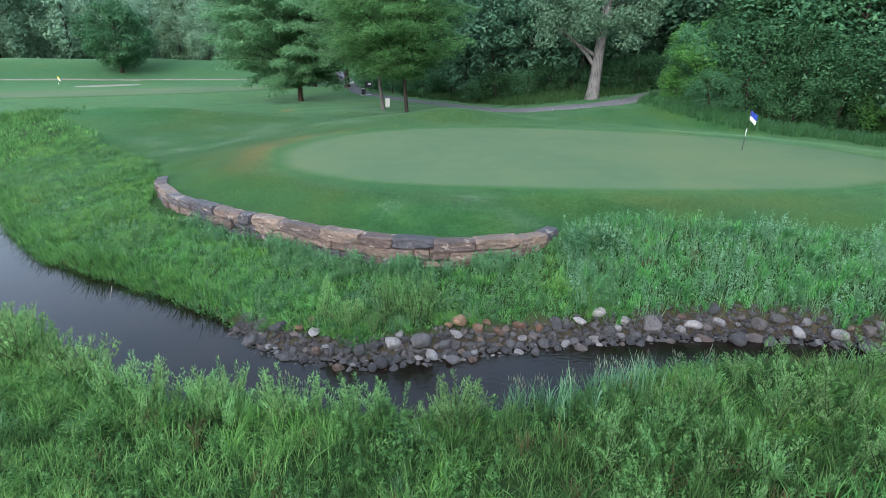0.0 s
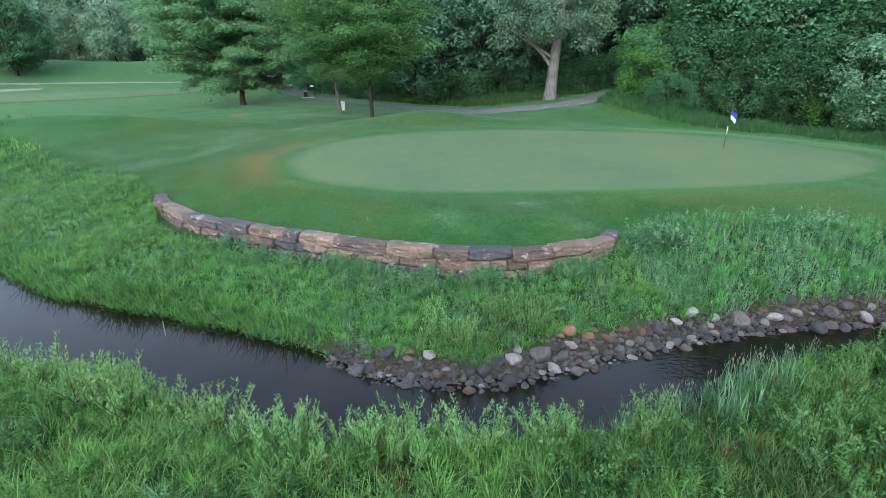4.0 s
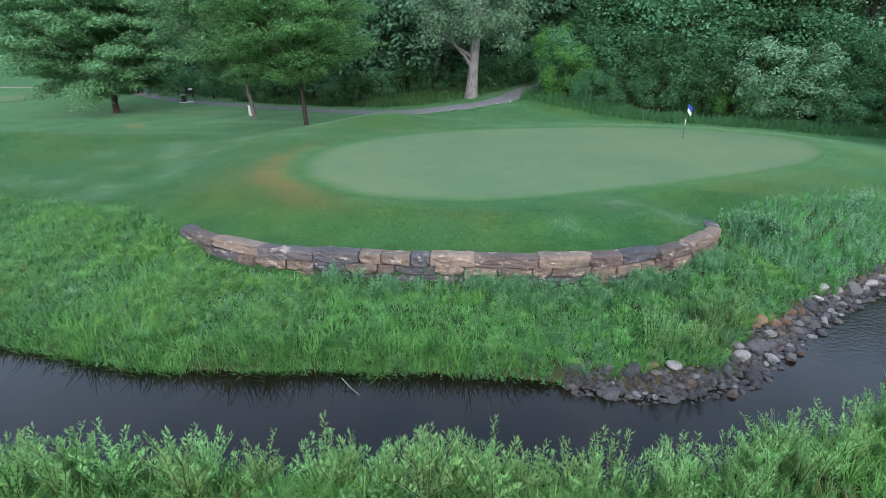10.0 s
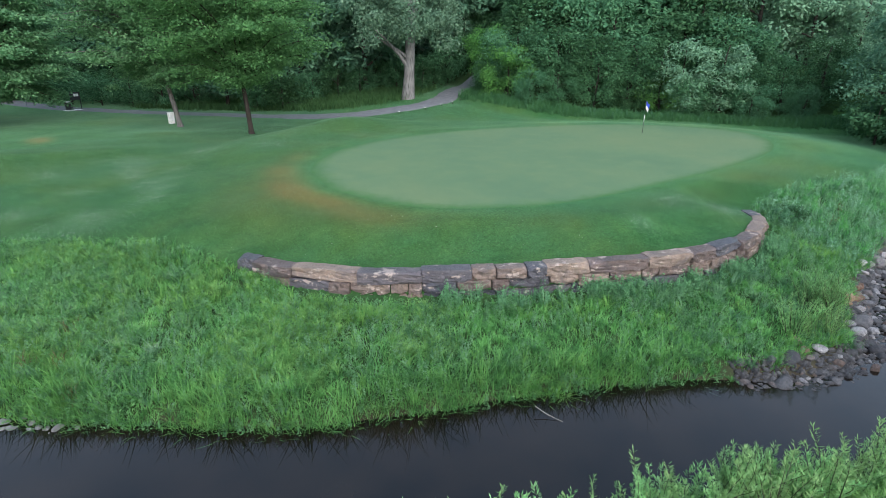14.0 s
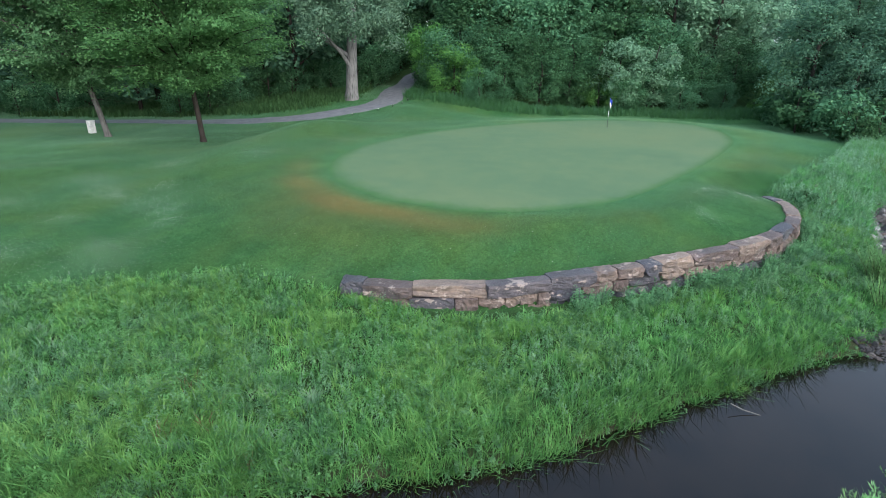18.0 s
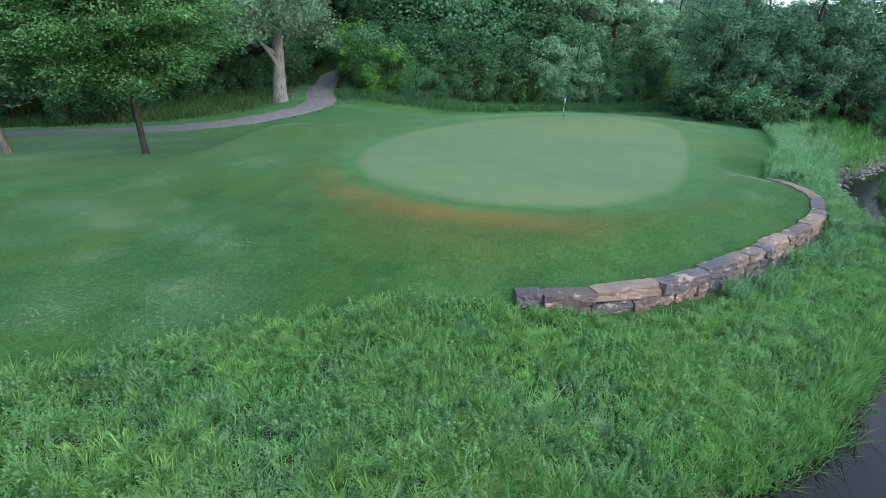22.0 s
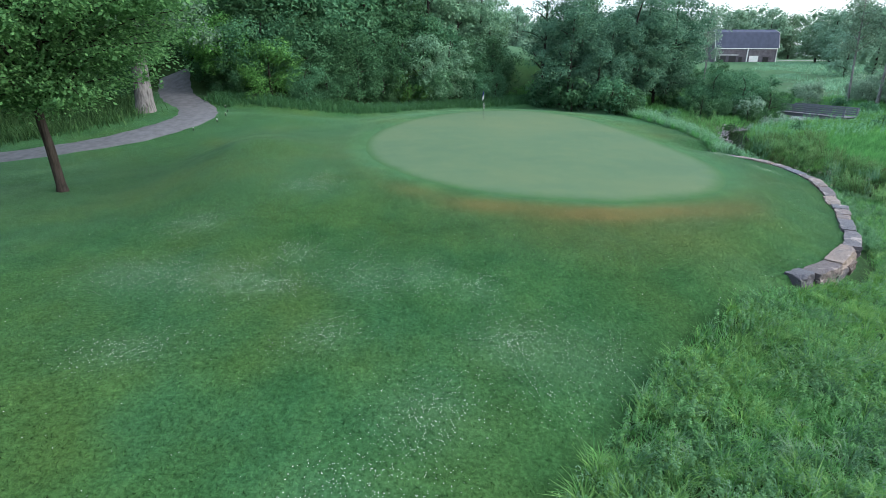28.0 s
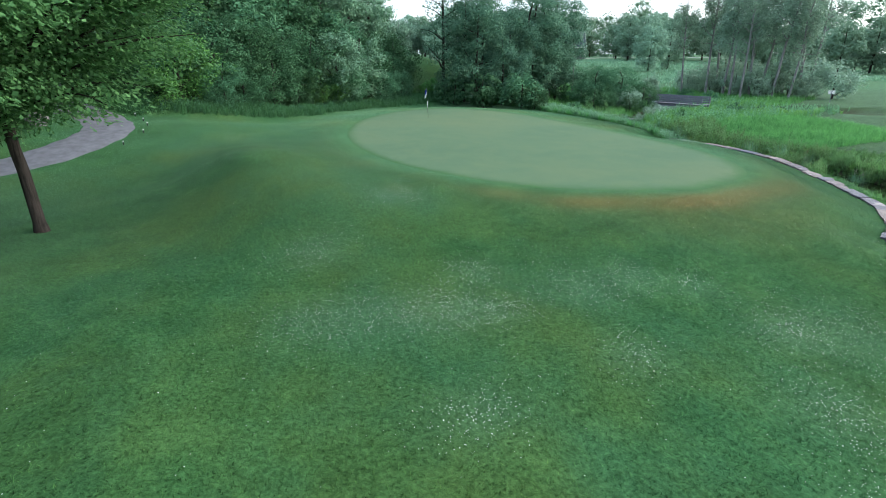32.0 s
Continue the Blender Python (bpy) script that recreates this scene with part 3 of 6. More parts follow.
def spaced(breaks):
    """Grid lines: (start, end, step) stretches, then growing steps outwards."""
    core = np.concatenate([np.arange(a, b, s) for a, b, s in breaks])
    lo, hi, s = [core[0]], [core[-1]], 0.4
    while hi[-1] < 1800:
        s *= 1.16
        hi.append(hi[-1] + s)
        lo.append(lo[-1] - s)
    return np.concatenate([lo[:0:-1], core, hi[1:]])


gx = spaced([(-30, -14.5, 0.4), (-14.5, 4.5, 0.18), (4.5, 34, 0.4)])
gy = spaced([(4, 14.5, 0.32), (14.5, 25.5, 0.18), (25.5, 62, 0.42)])
GX, GY = np.meshgrid(gx, gy)
GZ, FIELD = terrain(GX, GY)
wob = np.sin(GX * 0.9 + 1.3 * np.sin(GY * 0.5)) * np.sin(GY * 0.8 + np.sin(GX * 0.43))
GZ = GZ + 0.03 * wob * (FIELD["dg"] > 0.5) * (FIELD["dw"] > 1.0)


def grid_at(A, x, y):
    """Read a grid field at scattered places."""
    i = np.clip(np.searchsorted(gx, x) - 1, 0, len(gx) - 2)
    j = np.clip(np.searchsorted(gy, y) - 1, 0, len(gy) - 2)
    u, v = (x - gx[i]) / (gx[i + 1] - gx[i]), (y - gy[j]) / (gy[j + 1] - gy[j])
    return (A[j, i] * (1 - u) + A[j, i + 1] * u) * (1 - v) + (A[j + 1, i] * (1 - u) + A[j + 1, i + 1] * u) * v


def ground(x, y):
    return grid_at(GZ, np.asarray(x, float), np.asarray(y, float))


def gz(x, y):
    return float(ground(np.array([x]), np.array([y]))[0])


# ---- ground ----
ny, nx = GX.shape
gi = np.arange(ny * nx).reshape(ny, nx)
gq = np.stack([gi[:-1, :-1], gi[:-1, 1:], gi[1:, 1:], gi[1:, :-1]], -1).reshape(-1, 4)
gme = mesh_np("ground", np.stack([GX, GY, GZ], -1).reshape(-1, 3), gq, shade=True)
rough_mask = np.where(FIELD["side"] > 0, sstep(0.35, -0.35, FIELD["inside"]), 1.0)
rough_mask = np.maximum(rough_mask, sstep(-1.5, 0.5, FIELD["dh"]))
rough_mask = np.where(GX > 34, np.minimum(rough_mask, 1 - 0.5 * sstep(34, 40, GX)), rough_mask)
rough_mask = np.maximum(rough_mask, 0.5 * sstep(34, 40, GX))
ring = np.exp(-((FIELD["dg"] - 1.55) / 0.8) ** 2) * (0.75 + 0.25 * np.sin(GX * 1.7 + GY * 1.1))
burnt = ring * (1.1 * sstep(3, -6.5, GX) * sstep(37, 30, GY) * sstep(21, 25, GY) + 0.12)
burnt = burnt + 0.2 * np.exp(-((FIELD["dg"] - 3.0) / 1.8) ** 2) * sstep(0, -7, GX) * sstep(36, 30, GY) * sstep(22, 27, GY)
burnt = burnt + 1.6 * np.exp(-((GX + 15.9) / 0.6) ** 2 - ((GY - 53.9) / 1.4) ** 2)
CLOVER = [(-12.9, 41.2, 1.1), (-13.2, 39.2, 1.1), (-13.6, 37.8, 0.7), (-13.3, 35.4, 1.0), (-13.2, 34.0, 0.7), (-6.7, 37.9, 1.0), (-16.8, 31.2, 1.2), (-16.2, 32.4, 0.8), (-18.3, 34.2, 0.9), (-16.6, 39.6, 0.7), (-16.0, 36.2, 0.6), (-14.1, 32.8, 0.6), (-11.7, 37.3, 0.6), (0.8, 18.8, 0.9), (2.2, 17.5, 0.7), (-2.0, 18.2, 0.5), (-9.5, 40.8, 0.9), (-20.5, 35.5, 1.0)]
clover = sum(np.exp(-((GX - x) ** 2 + (GY - y) ** 2) / r ** 2) for x, y, r in CLOVER)
clover = np.maximum(clover, 1.2 * sstep(98, 124, GY - 0.42 * GX) * sstep(0, -22, GX))   # also pales the grass far off
mud = sstep(0.55, 0.05, np.minimum(FIELD["dc"], FIELD["db"]))
mud = np.maximum(mud, sstep(0.85, 0.5, FIELD["dc"]) * (FIELD["side"] > 0) * sstep(-6.2, -5.4, GX) * sstep(17, 15, GX))
COVER = (rough_mask, np.clip(burnt, 0, 1), np.clip(clover, 0, 1))
colour = gme.color_attributes.new("cover", "FLOAT_COLOR", "POINT")
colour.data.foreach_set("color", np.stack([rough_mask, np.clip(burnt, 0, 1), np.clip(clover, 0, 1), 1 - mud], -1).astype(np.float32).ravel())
tagged(link("ground", gme, M_ground), "mown golf lawn with scorched fringe and rough banks", "ground", kind="structure")

# putting green: a close-mown sheet just above the lawn
gc = np.array([6.0, 28.4])
rings = np.r_[np.linspace(0, 0.84, 20), 0.88, 0.91, 0.94, 0.97, 0.99, 1.0]
pv = []
for k, r in enumerate(rings):
    p = gc + (GREEN[:-1, :2] - gc) * r * 1.03
    z = ground(p[:, 0], p[:, 1]) + np.interp(r, [0.9, 0.985, 1.0], [0.018, 0.006, -0.02])
    pv.append(np.column_stack([p, z]))
m_ = len(GREEN) - 1
k = np.arange((len(rings) - 1) * m_)
i, j = k // m_, k % m_
pq = np.stack([i * m_ + j, i * m_ + (j + 1) % m_, (i + 1) * m_ + (j + 1) % m_, (i + 1) * m_ + j], 1)
gme = mesh_np("putting_green", np.vstack(pv), pq, shade=True)
rim = np.repeat(np.interp(rings, [0.86, 0.93, 1.0], [0, 0.25, 1.0]), m_)
rim_c = gme.color_attributes.new("rim", "FLOAT_COLOR", "POINT")
rim_c.data.foreach_set("color", np.stack([rim, rim, rim, np.ones_like(rim)], -1).astype(np.float32).ravel())
tagged(link("putting_green", gme, M_green), "smooth pale green close-mown putting green", "putting green", kind="structure")


def ribbon(curve, half, lift, skirt=0.0, across=5):
    """A strip draped along a curve."""
    t = unit(np.gradient(curve[:, :2], axis=0))
    nrm = np.stack([-t[:, 1], t[:, 0]], 1)
    u = np.linspace(-1, 1, across)
    p = curve[:, None, :2] + nrm[:, None] * (u[None, :, None] * np.asarray(half)[:, None, None])
    z = ground(p[..., 0].ravel(), p[..., 1].ravel()).reshape(p.shape[:2]) + lift
    z[:, 0] -= skirt
    z[:, -1] -= skirt
    g = np.arange(len(curve) * across).reshape(len(curve), across)
    return np.dstack([p, z]).reshape(-1, 3), np.stack([g[:-1, :-1], g[:-1, 1:], g[1:, 1:], g[1:, :-1]], -1).reshape(-1, 4)


pv, pq = ribbon(PATH, 1.55 + 0.06 * np.sin(np.arange(len(PATH))), 0.05, 0.12, 7)
tagged(link("cart_path", mesh_np("cart_path", pv, pq, shade=True), M_path), "grey asphalt cart path winding into the woods", "path", kind="structure")


track = smooth([(-100, 84), (-75, 93), (-66.5, 96), (-59, 98), (-51.7, 100.6), (-40.4, 104.2), (-30, 106), (-18, 104)])
pv, pq = ribbon(track, np.full(len(track), 1.1), 0.06, 0.15, 3)
tagged(link("far_track", mesh_np("far_track", pv, pq, shade=True), M_track), "pale worn track at the foot of the rough hill", "path", kind="structure")


def water_strip(curve, name, label):
    t = unit(np.gradient(curve[:, :2], axis=0))
    nrm = np.stack([-t[:, 1], t[:, 0]], 1)
    u = np.linspace(-1, 1, 5)
    p = curve[:, None, :2] + nrm[:, None] * (u[None, :, None] * (curve[:, 2] + 0.55)[:, None, None])
    z = np.repeat(water_level(curve[:, 0], curve[:, 1])[:, None], 5, 1) - 0.02
    g = np.arange(len(curve) * 5).reshape(len(curve), 5)
    q = np.stack([g[:-1, :-1], g[:-1, 1:], g[1:, 1:], g[1:, :-1]], -1).reshape(-1, 4)
    tagged(link(name, mesh_np(name, np.dstack([p, z]).reshape(-1, 3), q, shade=True), M_water), label, "creek", kind="structure")


water_strip(CREEK, "water", "dark shallow creek reflecting the pale sky")
water_strip(BRANCH, "water_branch", "narrow side channel beside the footbridge")


# ---- retaining wall of sandstone blocks ----
def block_mesh(rng, name, L, D, H, rough=0.02):
    bm = bmesh.new()
    bmesh.ops.create_cube(bm, size=2)
    bmesh.ops.subdivide_edges(bm, edges=bm.edges[:], cuts=6, use_grid_fill=True)
    o = Vector(rng.uniform(-50, 50, 3))
    chips = [(Vector((rng.uniform(-1, 1), rng.uniform(-1, -0.3), rng.uniform(-1, 1))).normalized(), rng.uniform(1.22, 1.5)) for _ in range(6)]
    for v in bm.verts:
        c = v.co.copy()
        for nrm, lim in chips:
            over = c.dot(nrm) - lim
            if over > 0:
                c -= nrm * over
        r = 1 - 0.014 * (abs(c.x) ** 10 + abs(c.y) ** 10 + abs(c.z) ** 10 - 1)
        c = Vector((c.x * L / 2, c.y * D / 2, c.z * H / 2)) * min(1.0, r)
        nz = noise.noise_vector(c * 2.6 + o) * 0.5 + noise.noise_vector(c * 10 + o) * 0.8
        v.co = c + Vector((nz.x * rough * 0.5, nz.y * rough * 1.5, nz.z * rough * 0.22))
    me = bpy.data.meshes.new(name)
    bm.to_mesh(me)
    bm.free()
    return me


wall = empty("retaining_wall", pose(-4, 17, 0.6))
tagged(wall, "curved dry-stacked retaining wall of rough brown sandstone blocks", "wall", kind="structure")
inv = wall.matrix_basis.inverted()
sW = arc(WALL)
rng = np.random.default_rng(5)


def on_wall(s):
    x, y = np.interp(s, sW, WALL[:, 0]), np.interp(s, sW, WALL[:, 1])
    return np.array([x, y])


def lay_course(cuts, ztop, H, depth, setback, mats):
    for a, b, mt in zip(cuts[:-1], cuts[1:], mats):
        p, q = on_wall(a * sW[-1]), on_wall(b * sW[-1])
        L = np.hypot(*(q - p)) - 0.035
        ang = math.degrees(math.atan2(*(q - p)[::-1]))
        mid = (p + q) / 2
        nrm = np.array([-(q - p)[1], (q - p)[0]]) / (L + 1e-6)
        sag = on_wall((a + b) / 2 * sW[-1]) - mid
        c = mid + nrm * (depth / 2 + setback + rng.uniform(-0.06, 0.05)) + sag * 0.6
        f = (a + b) / 2
        h = H * rng.uniform(0.86, 1.08)
        me = block_mesh(rng, "stone_block", L * 1.02, depth * rng.uniform(0.92, 1.1), h, 0.042)
        m = pose(c[0], c[1], ztop + 0.14 * f - h / 2 + rng.uniform(-0.02, 0.02), rng.uniform(-2, 2), rng.uniform(-0.7, 0.7), ang + rng.uniform(-1.5, 1.5))
        link("stone_block", me, mt, wall, "", inv @ m)


T, K, B = M_block_tan, M_block_dark, M_block
lay_course([0, 0.032, 0.095, 0.188, 0.273, 0.341, 0.374, 0.416, 0.444, 0.507, 0.596, 0.668, 0.72, 0.783, 0.845, 0.912, 0.963, 1.0], 1.64, 0.37, 0.46, 0.0, [K, B, T, K, K, T, B, K, T, B, T, B, K, B, T, T, K])
low = np.cumsum(np.r_[0.004, rng.uniform(0.018, 0.066, 60)])
low = low[low < 0.985]
lay_course(list(low), 1.285, 0.34, 0.5, 0.015, [(T, B, B, K, T)[i] for i in rng.integers(0, 5, 90)])
low = np.cumsum(np.r_[0.10, rng.uniform(0.018, 0.06, 60)])
low = low[low < 0.88]
lay_course(list(low), 0.95, 0.32, 0.48, 0.03, [(K, B, B, K, T)[i] for i in rng.integers(0, 5, 90)])


def drift(x, y, size, seed):
    """Smooth patches, 0 to 1, about so many metres across."""
    r = np.random.default_rng(seed)
    t = r.random((64, 64))

    def level(u, v):
        i, j = np.floor(u).astype(int), np.floor(v).astype(int)
        a, b = sstep(0, 1, u - i), sstep(0, 1, v - j)
        g00, g10, g01, g11 = (t[(j + q) % 64, (i + p) % 64] for p, q in ((0, 0), (1, 0), (0, 1), (1, 1)))
        return (g00 * (1 - a) + g10 * a) * (1 - b) + (g01 * (1 - a) + g11 * a) * b
    return 0.65 * level(x / size + 200, y / size + 200) + 0.35 * level(x / size * 2.3 + 317, y / size * 2.3 + 211)


# ---- riprap along the far bank ----
def rock_meshes(count, seed, sub=2):
    out = []
    r = np.random.default_rng(seed)
    for _ in range(count):
        bm = bmesh.new()
        bmesh.ops.create_icosphere(bm, subdivisions=sub, radius=1)
        o = Vector(r.uniform(-90, 90, 3))
        sx, sy, sz = r.uniform(0.85, 1.25), r.uniform(0.7, 1.0), r.uniform(0.5, 0.8)
        cuts = [(Vector(r.normal(size=3)).normalized(), r.uniform(0.5, 0.8)) for _ in range(9)]
        for v in bm.verts:
            for nrm, lim in cuts:
                over = v.co.dot(nrm) - lim
                if over > 0:
                    v.co -= nrm * over
            d = 1 + 0.12 * noise.noise(v.co * 1.1 + o) + 0.05 * noise.noise(v.co * 2.6 + o)
            v.co = Vector((v.co.x * sx, v.co.y * sy, v.co.z * sz)) * d
        for f in bm.faces:
            f.smooth = len(out) % 3 == 0
        me = bpy.data.meshes.new("rock")
        bm.to_mesh(me)
        bm.free()
        me.materials.append(M_rock)
        out.append(me)
    return out


ROCKS = rock_meshes(14, 3)
riprap = empty("rock_riprap", pose(0, 12, 0))
tagged(riprap, "bank of grey and rusty rounded field stones at the waterline", "rocks")
rng = np.random.default_rng(21)
sC = arc(CREEK)
tC = unit(np.gradient(CREEK[:, :2], axis=0))
s0, s1 = sC[np.argmin(np.hypot(CREEK[:, 0] + 6.9, CREEK[:, 1] - 11.4))], sC[np.argmin(np.hypot(CREEK[:, 0] - 15, CREEK[:, 1] - 9.2))]


def bank_place(s, off):
    """A place off metres beyond the water's edge on the green's side."""
    x, y, half = (np.interp(s, sC, CREEK[:, k]) for k in range(3))
    t = np.array([np.interp(s, sC, tC[:, 0]), np.interp(s, sC, tC[:, 1])])
    return np.array([x, y]) + np.array([-t[1], t[0]]) / np.hypot(*t) * (half + off)


M_rust = stone_material("rusty_field_stone", [(0.0, (0.20, 0.115, 0.080)), (0.5, (0.27, 0.165, 0.115)), (1.0, (0.42, 0.27, 0.175))], 4.0, 0.75, 0.2)
M_pale_rock = stone_material("pale_field_stone", [(0.0, (0.36, 0.35, 0.37)), (0.6, (0.46, 0.44, 0.45)), (1.0, (0.58, 0.56, 0.57))], 4.0, 0.7, 0.2)
RUST, CHALK = rock_meshes(5, 23), rock_meshes(5, 24)
for me in RUST + CHALK:
    me.materials[0] = M_rust if me in RUST else M_pale_rock
# stones that stand out by size or colour
ODD = [(0.24, 12.26, 0.22, CHALK), (0.32, 12.62, 0.26, RUST), (0.78, 12.48, 0.22, RUST), (1.32, 12.52, 0.17, RUST), (0.02, 12.55, 0.17, RUST), (1.02, 12.72, 0.14, RUST), (0.52, 12.92, 0.15, CHALK),
       (-0.71, 11.95, 0.36, ROCKS), (-1.4, 11.85, 0.28, ROCKS), (-3.4, 12.2, 0.21, CHALK), (-3.6, 12.6, 0.17, RUST), (-3.85, 12.4, 0.15, RUST), (5.47, 13.02, 0.34, ROCKS), (6.6, 13.05, 0.27, CHALK),
       (1.9, 12.72, 0.2, RUST), (2.4, 12.75, 0.15, RUST), (2.9, 12.85, 0.24, ROCKS), (3.5, 13.0, 0.22, CHALK), (4.1, 13.25, 0.26, CHALK), (4.75, 13.1, 0.22, CHALK), (7.3, 13.1, 0.22, CHALK), (8.3, 12.95, 0.3, ROCKS),
       (9.2, 12.7, 0.26, CHALK), (10.1, 12.5, 0.28, CHALK), (11.2, 12.2, 0.24, ROCKS), (-4.6, 12.1, 0.14, CHALK), (1.62, 12.3, 0.2, ROCKS), (-0.05, 12.0, 0.2, ROCKS)]
placed = [(x, y, r) for x, y, r, _ in ODD]
for _ in range(6000):
    if len(placed) >= 300:
        break
    s = rng.triangular(s0, s0 + 6, s1)
    off = rng.triangular(-0.3, 0.12, 0.46 + 0.42 * drift(np.array([s]), np.array([0.0]), 1.3, 12)[0])
    p = bank_place(s, off)
    r = rng.choice([0.09, 0.12, 0.16, 0.21, 0.28], p=[0.24, 0.28, 0.24, 0.16, 0.08]) * rng.uniform(0.85, 1.15) * (1.12 if p[0] > 1.5 else 0.88)
    if any((p[0] - a) ** 2 + (p[1] - b) ** 2 < (0.62 * (r + c)) ** 2 for a, b, c in placed):
        continue
    placed.append((p[0], p[1], r))
kinds = [k for *_, k in ODD] + [ROCKS] * len(placed)
for (x, y, r), kind in zip(placed, kinds):
    z = max(gz(x, y), float(water_level(x, y)) - 0.08) + r * 0.4
    m = pose(x, y, z, rng.uniform(-25, 25), rng.uniform(-25, 25), rng.uniform(0, 360)) @ Matrix.Scale(r, 4)
    link("rock", kind[rng.integers(len(kind))], None, riprap, "", riprap.matrix_basis.inverted() @ m)


M_pale_stone = stone_material("pale_riffle_stone", [(0.0, (0.17, 0.17, 0.18)), (1.0, (0.30, 0.29, 0.29))], 7.0, 0.6, 0.3)


def pebble_field(name, label, places, sizes, seed, sub=1, mat=None):
    r = np.random.default_rng(seed)
    base = [np.array([v.co[:] for v in me.vertices]) for me in rock_meshes(5, seed + 1, sub)]
    tri = np.array([p.vertices[:] for p in rock_meshes(1, seed + 1, sub)[0].polygons])
    vs, fs = [], []
    for k, ((x, y), q) in enumerate(zip(places, sizes)):
        turn = np.array(Euler(r.uniform(-0.6, 0.6, 2).tolist() + [r.uniform(0, 6.28)]).to_matrix())
        v = base[k % 5] * q @ turn.T
        vs.append(v + [x, y, max(gz(x, y), float(water_level(x, y)) - 0.06) + q * 0.2])
        fs.append(tri + k * len(v))
    ob = link(name, mesh_np(name, np.vstack(vs), np.vstack(fs), shade=True), mat or M_pebble)
    tagged(ob, label, "stones", kind="stuff")


pp = [bank_place(rng.uniform(s0, s1 + 3), rng.triangular(-0.3, 0.15, 0.75)) for _ in range(2300)]
pebble_field("creek_pebbles", "small dark stones between the riprap", pp, rng.uniform(0.035, 0.10, len(pp)), 40)
pp = [bank_place(rng.uniform(s0 + 0.7, s1 + 2), rng.triangular(-0.15, 0.2, 0.8)) for _ in range(800)]
pebble_field("riprap_rubble", "grey angular rubble packed under the larger stones", pp, rng.uniform(0.07, 0.125, len(pp)), 44)
s2 = sC[np.argmin(np.hypot(CREEK[:, 0] - 13, CREEK[:, 1] - 10.3))]
s3 = sC[np.argmin(np.hypot(CREEK[:, 0] - 23.5, CREEK[:, 1] - 2))]
pp = [bank_place(rng.uniform(s2, s3), rng.triangular(-1.0, 0.1, 0.8)) for _ in range(420)]
pebble_field("riffle_stones", "pale wet stones breaking a riffle", pp, rng.uniform(0.05, 0.17, len(pp)), 50, 1, M_pale_stone)


s4 = sC[np.argmin(np.hypot(CREEK[:, 0] + 20.6, CREEK[:, 1] - 20.2))]
pp = [bank_place(s4 + rng.normal(0, 0.5), rng.uniform(-0.25, 0.2)) for _ in range(26)]
pebble_field("bank_stones", "pale angular stones at the far bank's foot", pp, rng.uniform(0.05, 0.13, len(pp)), 55, 2, M_pale_stone)
v, f = tube([(-10.55, 15.35, 0.16), (-10.45, 15.1, 0.05), (-10.3, 14.75, -0.03)], [0.009, 0.008, 0.005], 6)
tagged(link("stick", mesh_np("stick", v, f, shade=True), M_dry_wood), "pale dead stick leaning in the water", "stick")


# ---- trees ----
def limb(rng, start, direction, length, r0, bend=0.25, steps=6, droop=0.0):
    p = [np.array(start, float)]
    d = unit(np.array(direction, float))
    for _ in range(steps):
        d = unit(d + rng.normal(0, bend / steps ** 0.5, 3) + [0, 0, -droop / steps])
        p.append(p[-1] + d * length / steps)
    return np.array(p), np.linspace(r0, r0 * 0.3, steps + 1)


